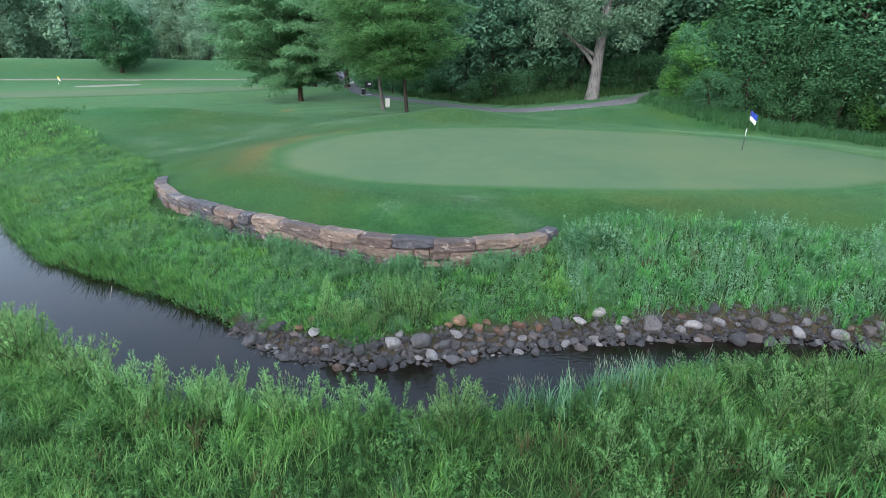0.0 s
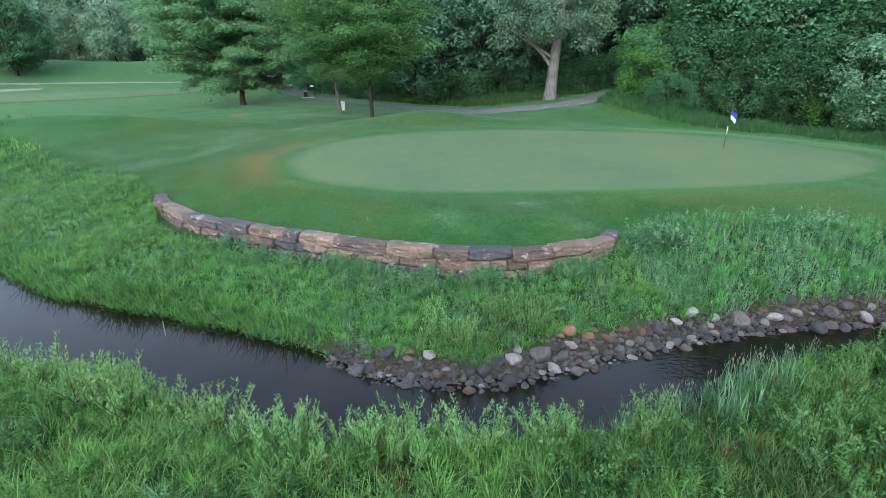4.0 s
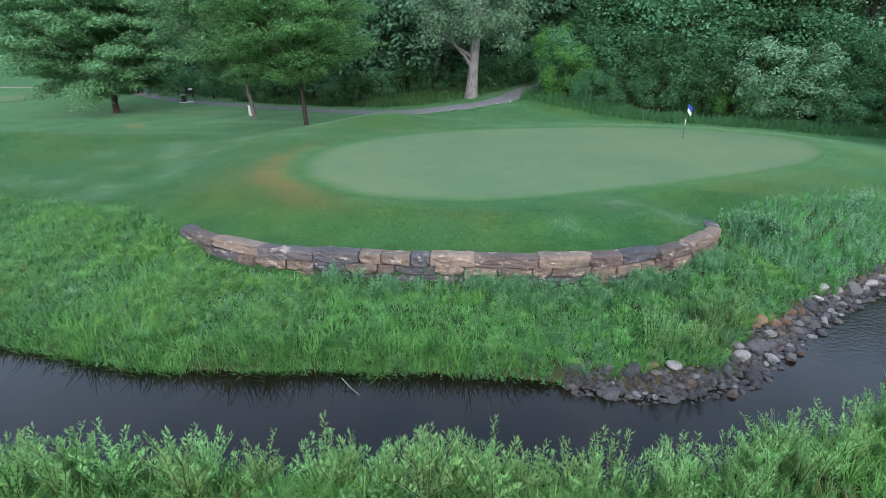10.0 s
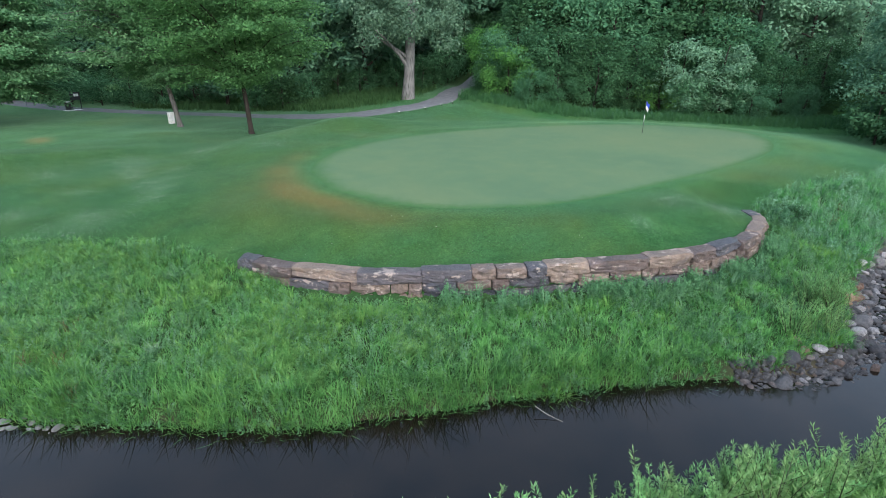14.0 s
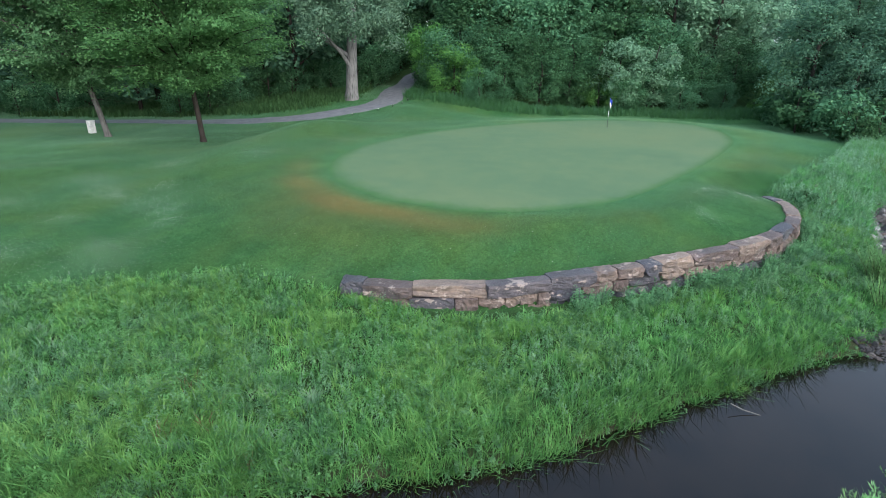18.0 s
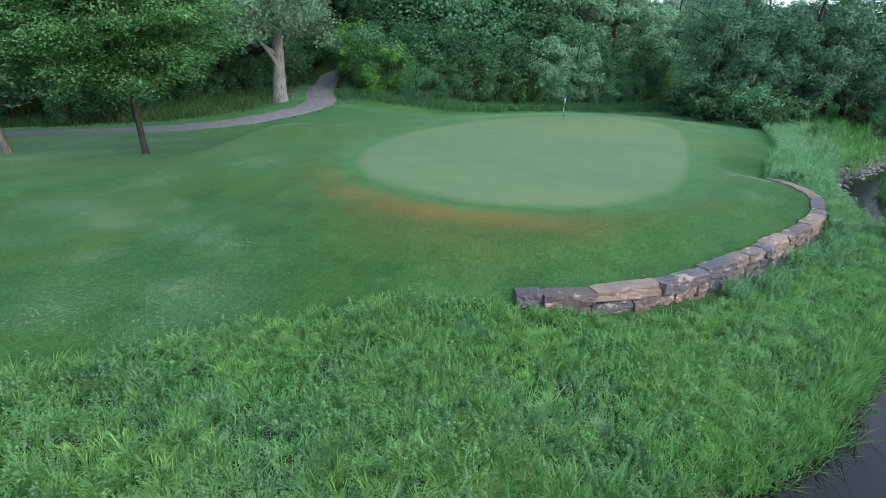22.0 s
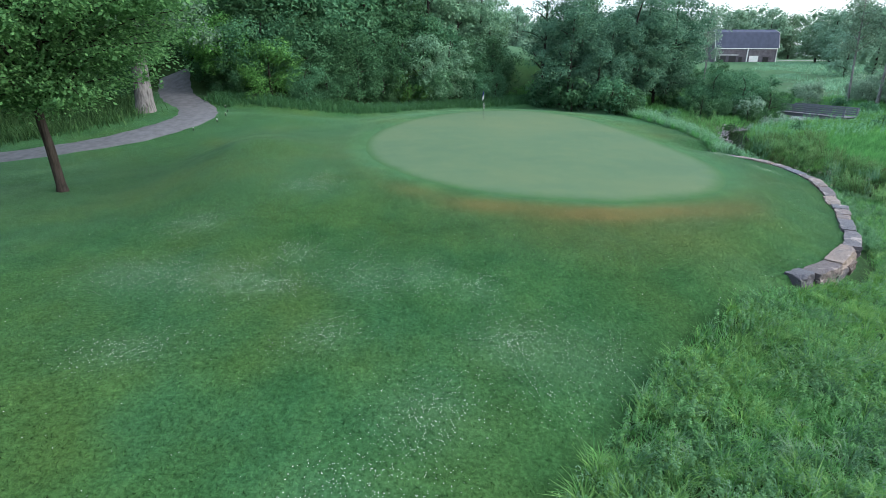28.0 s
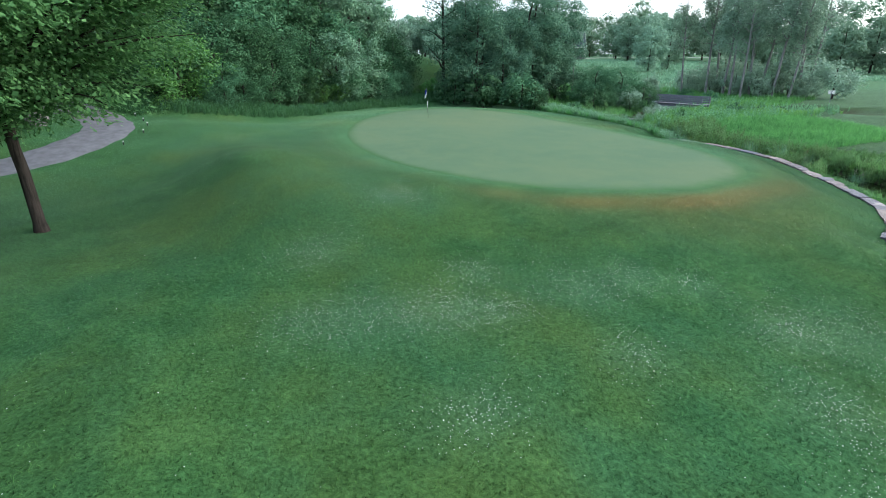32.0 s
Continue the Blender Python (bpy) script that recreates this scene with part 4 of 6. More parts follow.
def tree_model(seed, height, spread, trunk_h, r, leaf, clumps, per, lean=(0, 0), clump_r=0.16, shape=1.0, boughs=9, low=0.32, flat=0.6, dense=False):
    """Trunk mesh data with limbs, and crown mesh data, standing at the origin."""
    g = np.random.default_rng(seed)
    top = np.array([lean[0] * height, lean[1] * height, height * 0.86])
    spine = smooth([(0, 0, -0.15), (lean[0] * trunk_h * 0.7, lean[1] * trunk_h * 0.7, trunk_h * 0.5), (lean[0] * trunk_h * 1.3, lean[1] * trunk_h * 1.3, trunk_h), tuple(top * 0.75 + [g.normal(0, 0.2), g.normal(0, 0.2), 0]), tuple(top)], 6)
    rad = r * (1 - 0.86 * np.clip(spine[:, 2] / top[2], 0, 1)) ** 0.8 + 0.02
    rad[:2] *= 1.25
    wood = [tube(spine, rad, 10)]
    centres, radii = [], []
    for k in range(boughs):
        z = trunk_h * (0.85 + 0.2 * g.random()) + (height * 0.75 - trunk_h) * (k / boughs) ** 1.1
        a = k * 2.4 + g.uniform(-0.4, 0.4)
        i = np.argmin(np.abs(spine[:, 2] - z))
        reach = spread * (0.95 - 0.6 * (z / height) ** 1.5) * g.uniform(0.75, 1.05)
        p, rr = limb(g, spine[i], (math.cos(a), math.sin(a), 0.35 + 0.5 * z / height), reach, rad[i] * 0.5 + 0.015, 0.35)
        wood.append(tube(p, rr, 6))
        for q in p[3:]:
            centres.append(q + g.normal(0, 0.06, 3) * spread)
            radii.append(spread * clump_r * g.uniform(0.8, 1.3))
    n = max(0, clumps - len(centres))
    d = unit(g.normal(size=(n, 3)))
    zc = low * height + (0.98 - low) * height * 0.5
    hz_ = (0.98 - low) * height * 0.5
    rr = g.uniform(0.55, 0.98, (n, 1)) ** 0.6
    prof = np.clip(1 - np.abs(d[:, 2:3]) ** 2.2, 0.1, 1) ** 0.5 if shape == 1 else 1
    c = np.array([lean[0] * zc, lean[1] * zc, zc]) + d * rr * [spread * 0.92, spread * 0.92, hz_ * 0.95]
    bumps = 1 + 0.18 * np.sin(3 * np.arctan2(d[:, 1], d[:, 0]) + seed) * np.cos(2.5 * d[:, 2] + seed)
    c[:, :2] = c[:, :2] * bumps[:, None]
    centres = np.vstack([np.array(centres), c]) if len(centres) else c
    radii = np.r_[radii, spread * clump_r * g.uniform(0.7, 1.35, n)]
    keep = centres[:, 2] > low * height * 0.8
    v, f = cloud(g, centres[keep], radii[keep], per, leaf, 0.6, flat)
    wv, wf = join(wood)
    if dense:
        hv, hf = hearts(g, centres[keep], radii[keep] * 0.34, flat)
        return mesh_np("trunk", wv, wf, shade=True), mesh_np("crown", np.vstack([v, hv]), f, hf + len(v))
    return mesh_np("trunk", wv, wf, shade=True), mesh_np("crown", v, f)


def plant_tree(name, model, at, bark, foliage, label, category="tree", group="", scale=(1, 1, 1), turn=0.0, sink=0.0):
    x, y = at
    ob = empty(name, pose(x, y, gz(x, y) - sink, 0, 0, turn) @ Matrix.Diagonal((*scale, 1)))
    t, c = model
    for nm, me, mt in (("trunk", t, bark), ("crown", c, foliage)):
        if not me.materials:
            me.materials.append(mt)
        new(nm, me).parent = ob
    tagged(ob, label, category, group)
    return ob


def maple_model(seed, height, spread, base, r, leaf, tiers, per, lean, shift, droop=0.5):
    """A maple: ascending limbs that carry flat, drooping sprays of leaves in open tiers."""
    g = np.random.default_rng(seed)
    fork = base * 0.8
    foot = [(0, 0, -0.15), (lean[0] * fork * 0.5, lean[1] * fork * 0.5, fork * 0.5), (lean[0] * fork, lean[1] * fork, fork)]
    spine = smooth(foot + [(lean[0] * fork + shift[0] * 0.5, lean[1] * fork + shift[1] * 0.5, height * 0.55), (lean[0] * fork + shift[0], lean[1] * fork + shift[1], height * 0.93)], 8)
    rad = np.interp(spine[:, 2], [0, 0.25, fork, height], [r * 1.35, r, r * 0.82, 0.03])
    wood = [tube(spine, rad, 10)]
    centres, radii = [], []
    for k in range(tiers):
        u = (k + 0.5) / tiers
        z = base + (height - base) * u
        R = spread * (0.66 + 0.36 * sstep(0, 0.3, u)) * (1 - sstep(0.55, 1.1, u)) ** 0.5
        axis = spine[np.argmin(np.abs(spine[:, 2] - z))]
        heads = max(3, int(round(R * 1.6)))
        turn = g.uniform(0, 6.28)
        for m in range(heads):
            a = turn + 6.283 * m / heads + g.normal(0, 0.22)
            reach = R * g.uniform(0.82, 1.04)
            start = spine[np.argmin(np.abs(spine[:, 2] - max(fork, z - 0.55 * reach)))]
            end = np.array([axis[0] + shift[0] * 0.15 + math.cos(a) * reach, axis[1] + shift[1] * 0.15 + math.sin(a) * reach, z - droop * (reach / spread) ** 2 * 1.5 + g.normal(0, 0.62)])
            mid = start * 0.45 + end * 0.55 + [g.normal(0, 0.15), g.normal(0, 0.15), 0.12 * reach]
            p = smooth([start, mid, end], 5)
            wood.append(tube(p, np.linspace(max(0.018, 0.011 * reach + 0.012), 0.008, len(p)), 5))
            side = np.array([-math.sin(a), math.cos(a), 0])
            steps = max(2, int(reach / 0.85))
            for q in range(steps):
                w = 1 - q / steps
                c = p[int(w * (len(p) - 1))]
                for e in ((-1, 1) if q else (0,)):
                    centres.append(c + side * e * (0.35 + 0.5 * (1 - w)) * g.uniform(0.6, 1.4) * 0.9 + [0, 0, g.normal(0.02, 0.22)])
                    radii.append(g.uniform(0.55, 1.0) * (0.9 + 0.045 * spread))
    centres, radii = np.array(centres), np.array(radii)
    k = np.repeat(np.arange(len(centres)), per)
    a, q = g.uniform(0, 6.283, len(k)), g.random(len(k)) ** 0.55
    hub = np.array([shift[0], shift[1], 0])
    out = unit((centres - hub) * [1, 1, 0])[k]
    disc = np.column_stack([np.cos(a) * q, np.sin(a) * q, 0 * a])
    pos = centres[k] + disc * radii[k][:, None] + [0, 0, 1] * (g.normal(0, 0.13, len(k)) - 0.38 * q ** 2 * radii[k])[:, None]
    nor = disc * 0.5 + out * 0.25 + [0, 0, 1.0] + g.normal(0, 0.38, (len(k), 3))
    v, f = leaves(g, pos, nor, leaf * g.uniform(0.65, 1.3, len(k)), 0.62, 0.14, disc + out * 0.6 - [0, 0, 0.35] + g.normal(0, 0.5, (len(k), 3)))
    wv, wf = join(wood)
    return mesh_np("trunk", wv, wf, shade=True), mesh_np("crown", v, f)


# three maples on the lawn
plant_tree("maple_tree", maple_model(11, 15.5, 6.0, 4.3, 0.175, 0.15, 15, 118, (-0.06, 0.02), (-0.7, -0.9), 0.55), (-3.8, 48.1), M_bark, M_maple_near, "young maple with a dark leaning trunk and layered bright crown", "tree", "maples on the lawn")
plant_tree("maple_tree", maple_model(12, 17.5, 5.9, 4.2, 0.19, 0.19, 15, 92, (-0.13, 0.1), (-1.5, 0.8), 0.6), (-6.7, 55.1), M_bark_dim, M_maple, "spreading maple with a forked pale trunk", "tree", "maples on the lawn")
plant_tree("maple_tree", maple_model(13, 20, 8.2, 2.7, 0.30, 0.22, 18, 104, (-0.02, 0), (-2.2, 0.6), 0.95), (-17.9, 66.4), M_bark_red, M_maple, "dense round maple with a short reddish trunk", "tree", "maples on the lawn")

# the big poplar by the path
g = np.random.default_rng(77)
px_, py_ = 13.06, 52.1
spine = smooth([(0, 0, -0.2), (0.12, 0, 1.2), (0.35, 0, 5), (0.7, 0.1, 9), (1.1, 0.2, 14), (1.0, 0.3, 21)], 8)
rad = np.interp(spine[:, 2], [0, 0.6, 2, 6, 10, 21], [0.68, 0.58, 0.5, 0.42, 0.34, 0.08])
wood = [tube(spine, rad, 14)]
cen = []
for z, a, reach in ((2.3, 178, 5.4), (3.2, 165, 4.6), (6.5, 20, 5), (7.5, 200, 5), (8, 100, 4), (9, 290, 4.5), (10, 340, 5.5), (11, 160, 5.5), (12.5, 60, 5), (14, 230, 5), (15.5, 10, 4.5), (17, 130, 4), (18.5, 300, 3)):
    i = np.argmin(np.abs(spine[:, 2] - z))
    p, rr = limb(g, spine[i], (math.cos(radians(a)), math.sin(radians(a)), 1.15 if z < 5 else 0.55), reach, rad[i] * 0.42, 0.2 if z < 5 else 0.3)
    wood.append(tube(p, rr, 7))
    if z > 5:
        cen += [q + g.normal(0, 0.5, 3) for q in p[2:] for _ in range(2)]
cen = np.array(cen)
hang = np.array([(dx + g.normal(0, 0.5), dy + g.normal(0, 0.5), z) for dx, dy, z in ((-3.6, -1.2, 6.2), (-4.8, -0.6, 5.2), (-2.4, -1.5, 5.6), (-5.5, 0.3, 6.6), (-3.5, 0.8, 7.6), (3.4, -1, 6.4), (4.4, 0, 5.8), (5.2, -0.4, 7.2), (2.6, -1.3, 7.4), (-1.4, -1.6, 7.0), (-6.2, 0.4, 8), (6.2, 0.3, 8.2))])
skirt = np.array([(0.4 + q * math.cos(b), q * math.sin(b), z) for z, q, b in zip(g.uniform(4.7, 9.2, 56), g.uniform(1.8, 5.2, 56), g.uniform(0, 6.28, 56))])
cen = np.vstack([cen, hang, hang + [0.4, 0.3, 0.9], skirt])
v, f = cloud(g, cen, g.uniform(0.7, 1.25, len(cen)), 150, 0.24, 0.2, 0.8)
wv, wf = join(wood)
plant_tree("poplar_tree", (mesh_np("trunk", wv, wf, shade=True), mesh_np("crown", v, f)), (px_, py_), M_bark_pale, M_poplar, "tall old poplar with a pale bare trunk and grey-green leaves")

# thicket on the hill, woods behind the path, far woods
BUSH = [tree_model(100 + k, 4.6, 2.7, 0.5, 0.09, 0.155, 60, 118, (0, 0), 0.25, boughs=4, low=0.04, flat=0.85) for k in range(5)]
MID = [tree_model(110 + k, 4.6, 2.8, 0.5, 0.09, 0.24, 56, 62, (0, 0), 0.26, boughs=4, low=0.04, flat=0.85) for k in range(4)]
SMALL = [tree_model(130 + k, 4.6, 2.9, 0.4, 0.08, 0.42, 34, 42, (0, 0), 0.3, boughs=3, low=0.03, flat=0.85) for k in range(4)]
BUSH_B = [tree_model(120 + k, 4.6, 2.7, 0.5, 0.09, 0.155, 60, 118, (0, 0), 0.25, boughs=4, low=0.04, flat=0.85) for k in range(2)]
FAR_LITE = [tree_model(170 + k, 19, 7.5, 3, 0.4, 0.95, 70, 62, (0, 0), 0.27, boughs=4, low=0.03, flat=0.85, dense=False) for k in range(4)]
WOOD = [tree_model(140 + k, 14, 4.6, 2.6, 0.2, 0.5, 85, 55, (0.02 * (k - 1), 0), 0.23, boughs=6, low=0.06, flat=0.8) for k in range(4)]
FAR = [tree_model(160 + k, 19, 7.5, 3, 0.4, 0.52, 96, 120, (0, 0), 0.25, boughs=5, low=0.02, flat=0.85, dense=True) for k in range(4)]
rng = np.random.default_rng(9)
sH = arc(HILL)
tH = unit(np.gradient(HILL[:, :2], axis=0))


def hill_place(s, off):
    i = np.clip(np.searchsorted(sH, s), 0, len(sH) - 1)
    return HILL[i, :2] + np.array([-tH[i][1], tH[i][0]]) * off


def s_at(x, y):
    return sH[np.argmin(np.hypot(HILL[:, 0] - x, HILL[:, 1] - y))]


a0, a1 = s_at(18.6, 48), s_at(31.5, 26.5)
for row, (off, hgt) in enumerate(((0.6, 0.85), (3.0, 1.15), (5.8, 1.25), (9.0, 1.4), (13, 1.7), (18, 2.1), (25, 2.6))):
    s = a0 - (2 if row else 0)
    while s < a1 - (0, 0, 1, 2, 3, 4, 6)[row]:
        x, y = hill_place(s, off + rng.uniform(-0.7, 0.7))
        k = hgt * rng.uniform(0.8, 1.2)
        bright = row < 2 and rng.random() < 0.3
        md = BUSH_B[rng.integers(2)] if bright else BUSH[rng.integers(5)] if row < 2 else MID[rng.integers(4)] if row < 4 else SMALL[rng.integers(4)]
        plant_tree("thicket_bush", md, (x, y), M_bark, M_bush_bright if bright else M_bush, "bright green leafy bush at the foot of the slope" if bright else "dense green bush on the wooded slope", "bush", "thicket on the slope", (k * 1.05, k * 1.05, k), rng.uniform(0, 360), 0.15)
        s += rng.uniform(2.2, 3.2) * (1 + 0.12 * row)


def grow(name, models, spots, bark, foliage, label, category, group, lo=0.85, hi=1.2, sink=0.1):
    for x, y, k in spots:
        k = k * rng.uniform(lo, hi)
        plant_tree(name, models[rng.integers(len(models))], (x, y), bark, foliage, label, category, group, (k, k, k), rng.uniform(0, 360), sink)


woods = [(-16 + 4.2 * i + rng.uniform(-1, 1), 71 + rng.uniform(-1.5, 1.5) - 0.55 * i, 0.8) for i in range(8)]
woods = [(x, y, k) for x, y, k in woods if y > np.interp(x, PATH[:, 0], PATH[:, 1]) + 3 and np.hypot(PATH[:, 0] - x, PATH[:, 1] - y).min() > 5]
woods += [(-2 + 4.4 * i + rng.uniform(-1.2, 1.2), 80 - 1.0 * i + rng.uniform(-2, 2), 1.1) for i in range(8)]
woods += [(14 + 3.5 * i, 61 + 3.5 * i + rng.uniform(-1, 1), 0.9) for i in range(3)] + [(28, 61, 0.9), (28, 64, 1), (33, 61, 1.1)]
woods += [(-22 + 6 * i + rng.uniform(-1.5, 1.5), 96 - 0.8 * i + rng.uniform(-2, 2), 1.4) for i in range(10)]
woods = [(x, y, k * 1.2) for x, y, k in woods]
woods += [(*hill_place(a0 - 3 + 2.6 * i, 15 + 5 * (i % 2) + rng.uniform(-1.5, 1.5)), 1.35) for i in range(9)]
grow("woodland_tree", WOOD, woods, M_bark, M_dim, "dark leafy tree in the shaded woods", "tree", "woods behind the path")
far = [(-100 + 9 * i + rng.uniform(-2, 2), 118 + 3.4 * i + rng.uniform(-7, 7), 0.9) for i in range(9)]
far += [(-110 + 11 * i + rng.uniform(-3, 3), 150 + rng.uniform(-5, 5), 1.3) for i in range(20)]
far += [(-130 + 22 * i + rng.uniform(-3, 3), 185 + rng.uniform(-5, 5), 1.6) for i in range(14)]
far += [(34 + 7 * i + rng.uniform(-1, 1), 78 - 6.5 * i + rng.uniform(-2, 2), 0.75) for i in range(6)]
edge_ = [(-10 + 2.6 * i + rng.uniform(-0.8, 0.8), 67.5 - 0.75 * i + rng.uniform(-1, 1), 0.75) for i in range(12)] + [(26.8, 55.2, 0.9), (26, 57.6, 0.9), (25.8, 52.6, 0.8), (21.6, 50.3, 0.6), (23.8, 51.2, 0.7), (20.4, 49.2, 0.42), (20.5, 57.5, 0.8), (23.5, 58.5, 0.9), (26.5, 59.5, 1.0), (30, 60, 1.0), (18.6, 57.0, 0.7), (16.4, 58.6, 0.8), (34, 61, 1.0)]
edge_ += [(-10.4, 83, 0.8), (-8.2, 79, 0.7), (-5.8, 76, 0.8), (-3.6, 72.6, 0.7), (-12.0, 88, 0.9), (-9, 86.5, 0.9), (-6.5, 82, 0.9), (-3, 78, 0.9), (0, 74, 0.8), (-13.5, 93, 1.0), (-8, 92, 1.0), (-2, 84, 1.0)]
edge_ = [(x, y, k) for x, y, k in edge_ if (x > 15 or y > np.interp(x, PATH[:, 0], PATH[:, 1]) + 3) and np.hypot(PATH[:, 0] - x, PATH[:, 1] - y).min() > 2.2]
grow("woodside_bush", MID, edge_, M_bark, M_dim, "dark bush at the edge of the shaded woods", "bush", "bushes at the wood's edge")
grow("hillside_tree", [tree_model(165, 12.5, 6.6, 1.2, 0.3, 0.34, 190, 120, (0, 0), 0.17, boughs=9, low=0.03, flat=0.7)], [(-60.5, 103.5, 1.0)], M_bark, M_bush, "dense rounded tree on the rough hill", "tree", "", 1, 1)
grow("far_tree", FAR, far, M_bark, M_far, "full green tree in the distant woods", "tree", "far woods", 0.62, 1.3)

PALE = [tree_model(190 + k, 9, 3.2, 0.8, 0.14, 0.3, 80, 70, (0, 0), 0.24, boughs=6, low=0.05, flat=0.8) for k in range(3)]
grow("slope_tree", PALE, [(29.6, 30.2, 0.85), (27.6, 32.8, 0.8), (42, 28.5, 1.15), (45, 25.5, 1.1), (39, 32, 1.2), (47, 31, 1.4), (52, 36, 1.5), (58, 30, 1.2), (60, 22, 0.9)], M_bark, M_pale_tree, "pale grey-green tree on the slope", "tree", "slope trees")
grow("slope_bush", BUSH, [(36.4, 25.0, 1.05), (34.2, 27.2, 0.95), (38.6, 24.2, 0.9), (33.2, 25.2, 0.6)], M_bark, M_dim, "round dark bush on the slope", "bush", "slope bushes")
grow("gap_bush", BUSH_B, [(36.0, 21.4, 0.32), (37.5, 20.2, 0.3), (34.9, 22.6, 0.28)], M_bark, M_bush_bright, "low yellow-green bush in the gap", "bush", "gap bushes")


def wood_belt(name, label, seed, az0, az1, dist, height, clumps, leaf):
    """A continuous far belt of woodland: leafy clumps along an arc."""
    r = np.random.default_rng(seed)
    a = np.radians(r.uniform(az0, az1, clumps))
    d = dist + r.uniform(-12, 12, clumps)
    x, y = d * np.sin(a), d * np.cos(a)
    top = height * (0.78 + 0.16 * np.sin(a * 37 + seed) + 0.10 * np.sin(a * 91))
    u = r.random(clumps)
    c, q = np.column_stack([x, y, ground(x, y) + top * u]), r.uniform(0.1, 0.2, clumps) * height
    v, f = cloud(r, c, q, 42, leaf * 0.8, 0.5, 0.8)
    hv, hf = hearts(r, c, q * 0.32)
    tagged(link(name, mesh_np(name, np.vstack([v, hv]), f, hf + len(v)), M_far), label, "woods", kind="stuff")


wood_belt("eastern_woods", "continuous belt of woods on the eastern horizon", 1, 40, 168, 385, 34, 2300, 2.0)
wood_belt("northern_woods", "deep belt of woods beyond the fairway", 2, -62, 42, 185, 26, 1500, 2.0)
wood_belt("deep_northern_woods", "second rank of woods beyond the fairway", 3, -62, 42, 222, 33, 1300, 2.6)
# dark clump of trees at the creek end of the slope
CLUMP = [tree_model(180 + k, 10, 3.4, 1.2, 0.16, 0.2, 80, 125, (0.03, 0.0), 0.24, boughs=8, low=0.1, flat=0.75) for k in range(2)]
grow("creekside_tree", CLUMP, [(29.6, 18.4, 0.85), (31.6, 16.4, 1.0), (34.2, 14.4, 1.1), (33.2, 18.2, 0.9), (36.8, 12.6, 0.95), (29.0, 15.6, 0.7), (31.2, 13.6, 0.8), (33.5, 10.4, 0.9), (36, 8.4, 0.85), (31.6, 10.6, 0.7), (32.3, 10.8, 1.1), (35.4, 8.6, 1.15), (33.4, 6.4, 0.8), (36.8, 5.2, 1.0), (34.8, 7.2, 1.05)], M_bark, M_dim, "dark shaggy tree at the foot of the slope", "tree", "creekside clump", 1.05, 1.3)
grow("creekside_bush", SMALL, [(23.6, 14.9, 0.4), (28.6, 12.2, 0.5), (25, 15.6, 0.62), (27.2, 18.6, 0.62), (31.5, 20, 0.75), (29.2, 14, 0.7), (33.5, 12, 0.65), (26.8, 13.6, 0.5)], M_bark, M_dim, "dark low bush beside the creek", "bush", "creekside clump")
snag = tree_model(188, 14, 4.5, 3, 0.2, 0.22, 60, 22, (0.02, 0.02), 0.16, boughs=16, low=0.3)
plant_tree("bare_tree", snag, (35.5, 19.5), M_bark, M_dim, "half-bare tree with dark crooked branches")
grow("meadow_bush", SMALL, [(40 + d * math.sin(radians(a)) - 40, 30 + d * math.cos(radians(a)), k) for a, d, k in ((112, 70, 0.45), (116, 84, 0.5), (119, 66, 0.35), (122, 95, 0.7), (125, 74, 0.4), (115, 110, 0.8), (128, 88, 0.5), (118, 125, 0.9), (124, 120, 0.8), (110, 95, 0.6), (131, 70, 0.35), (134, 80, 0.45), (113, 140, 0.9), (121, 60, 0.3), (127, 64, 0.35), (117, 76, 0.4), (120, 88, 0.5), (114, 98, 0.6), (126, 105, 0.6), (121, 112, 0.7), (130, 96, 0.6), (111, 84, 0.5), (123, 140, 0.9), (116, 160, 1.0), (119, 180, 1.1), (115.5, 150, 0.5), (117, 152, 0.55), (118.5, 153, 0.5), (120, 156, 0.6), (121.5, 158, 0.5), (112, 118, 0.4), (113.6, 119, 0.45), (115, 121, 0.4))], M_bark, M_bush, "low grey-green bush in the meadow", "bush", "meadow bushes")
grow("wetland_bush", SMALL, [(18, 2, 0.28), (20, -7, 0.3), (24, 10.2, 0.3), (22, 11.6, 0.25), (20, 12.4, 0.2), (33, 6, 0.45), (38, -10, 0.4), (44, -12, 0.5), (52, -16, 0.5), (36, -16, 0.4), (30, -14, 0.3), (60, -10, 0.7), (30.4, -1.3, 0.75), (28.5, 2.5, 0.6), (33, 2, 0.6), (36, -4, 0.6), (26.5, 6, 0.45), (40, 3, 0.8), (48, -2, 0.8)], M_bark, M_bush, "rounded green bush in the wet meadow", "bush", "meadow bushes")

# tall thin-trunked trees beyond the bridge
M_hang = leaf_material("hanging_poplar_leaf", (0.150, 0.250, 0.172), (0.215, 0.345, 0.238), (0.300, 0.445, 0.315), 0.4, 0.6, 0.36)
TALL = [tree_model(200 + k, 18, 3.3, 7.0, 0.15, 0.26, 60, 62, (0.07 * (-1) ** k, 0.03), 0.2, boughs=14, low=0.24, flat=1.3) for k in range(3)]
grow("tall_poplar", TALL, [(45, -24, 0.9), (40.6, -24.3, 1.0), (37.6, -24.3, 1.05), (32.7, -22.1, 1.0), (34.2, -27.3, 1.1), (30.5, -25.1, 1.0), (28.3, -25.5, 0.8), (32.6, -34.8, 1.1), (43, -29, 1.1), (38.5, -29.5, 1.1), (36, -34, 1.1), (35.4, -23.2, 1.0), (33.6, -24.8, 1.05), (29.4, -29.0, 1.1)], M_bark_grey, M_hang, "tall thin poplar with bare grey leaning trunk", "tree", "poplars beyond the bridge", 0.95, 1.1)
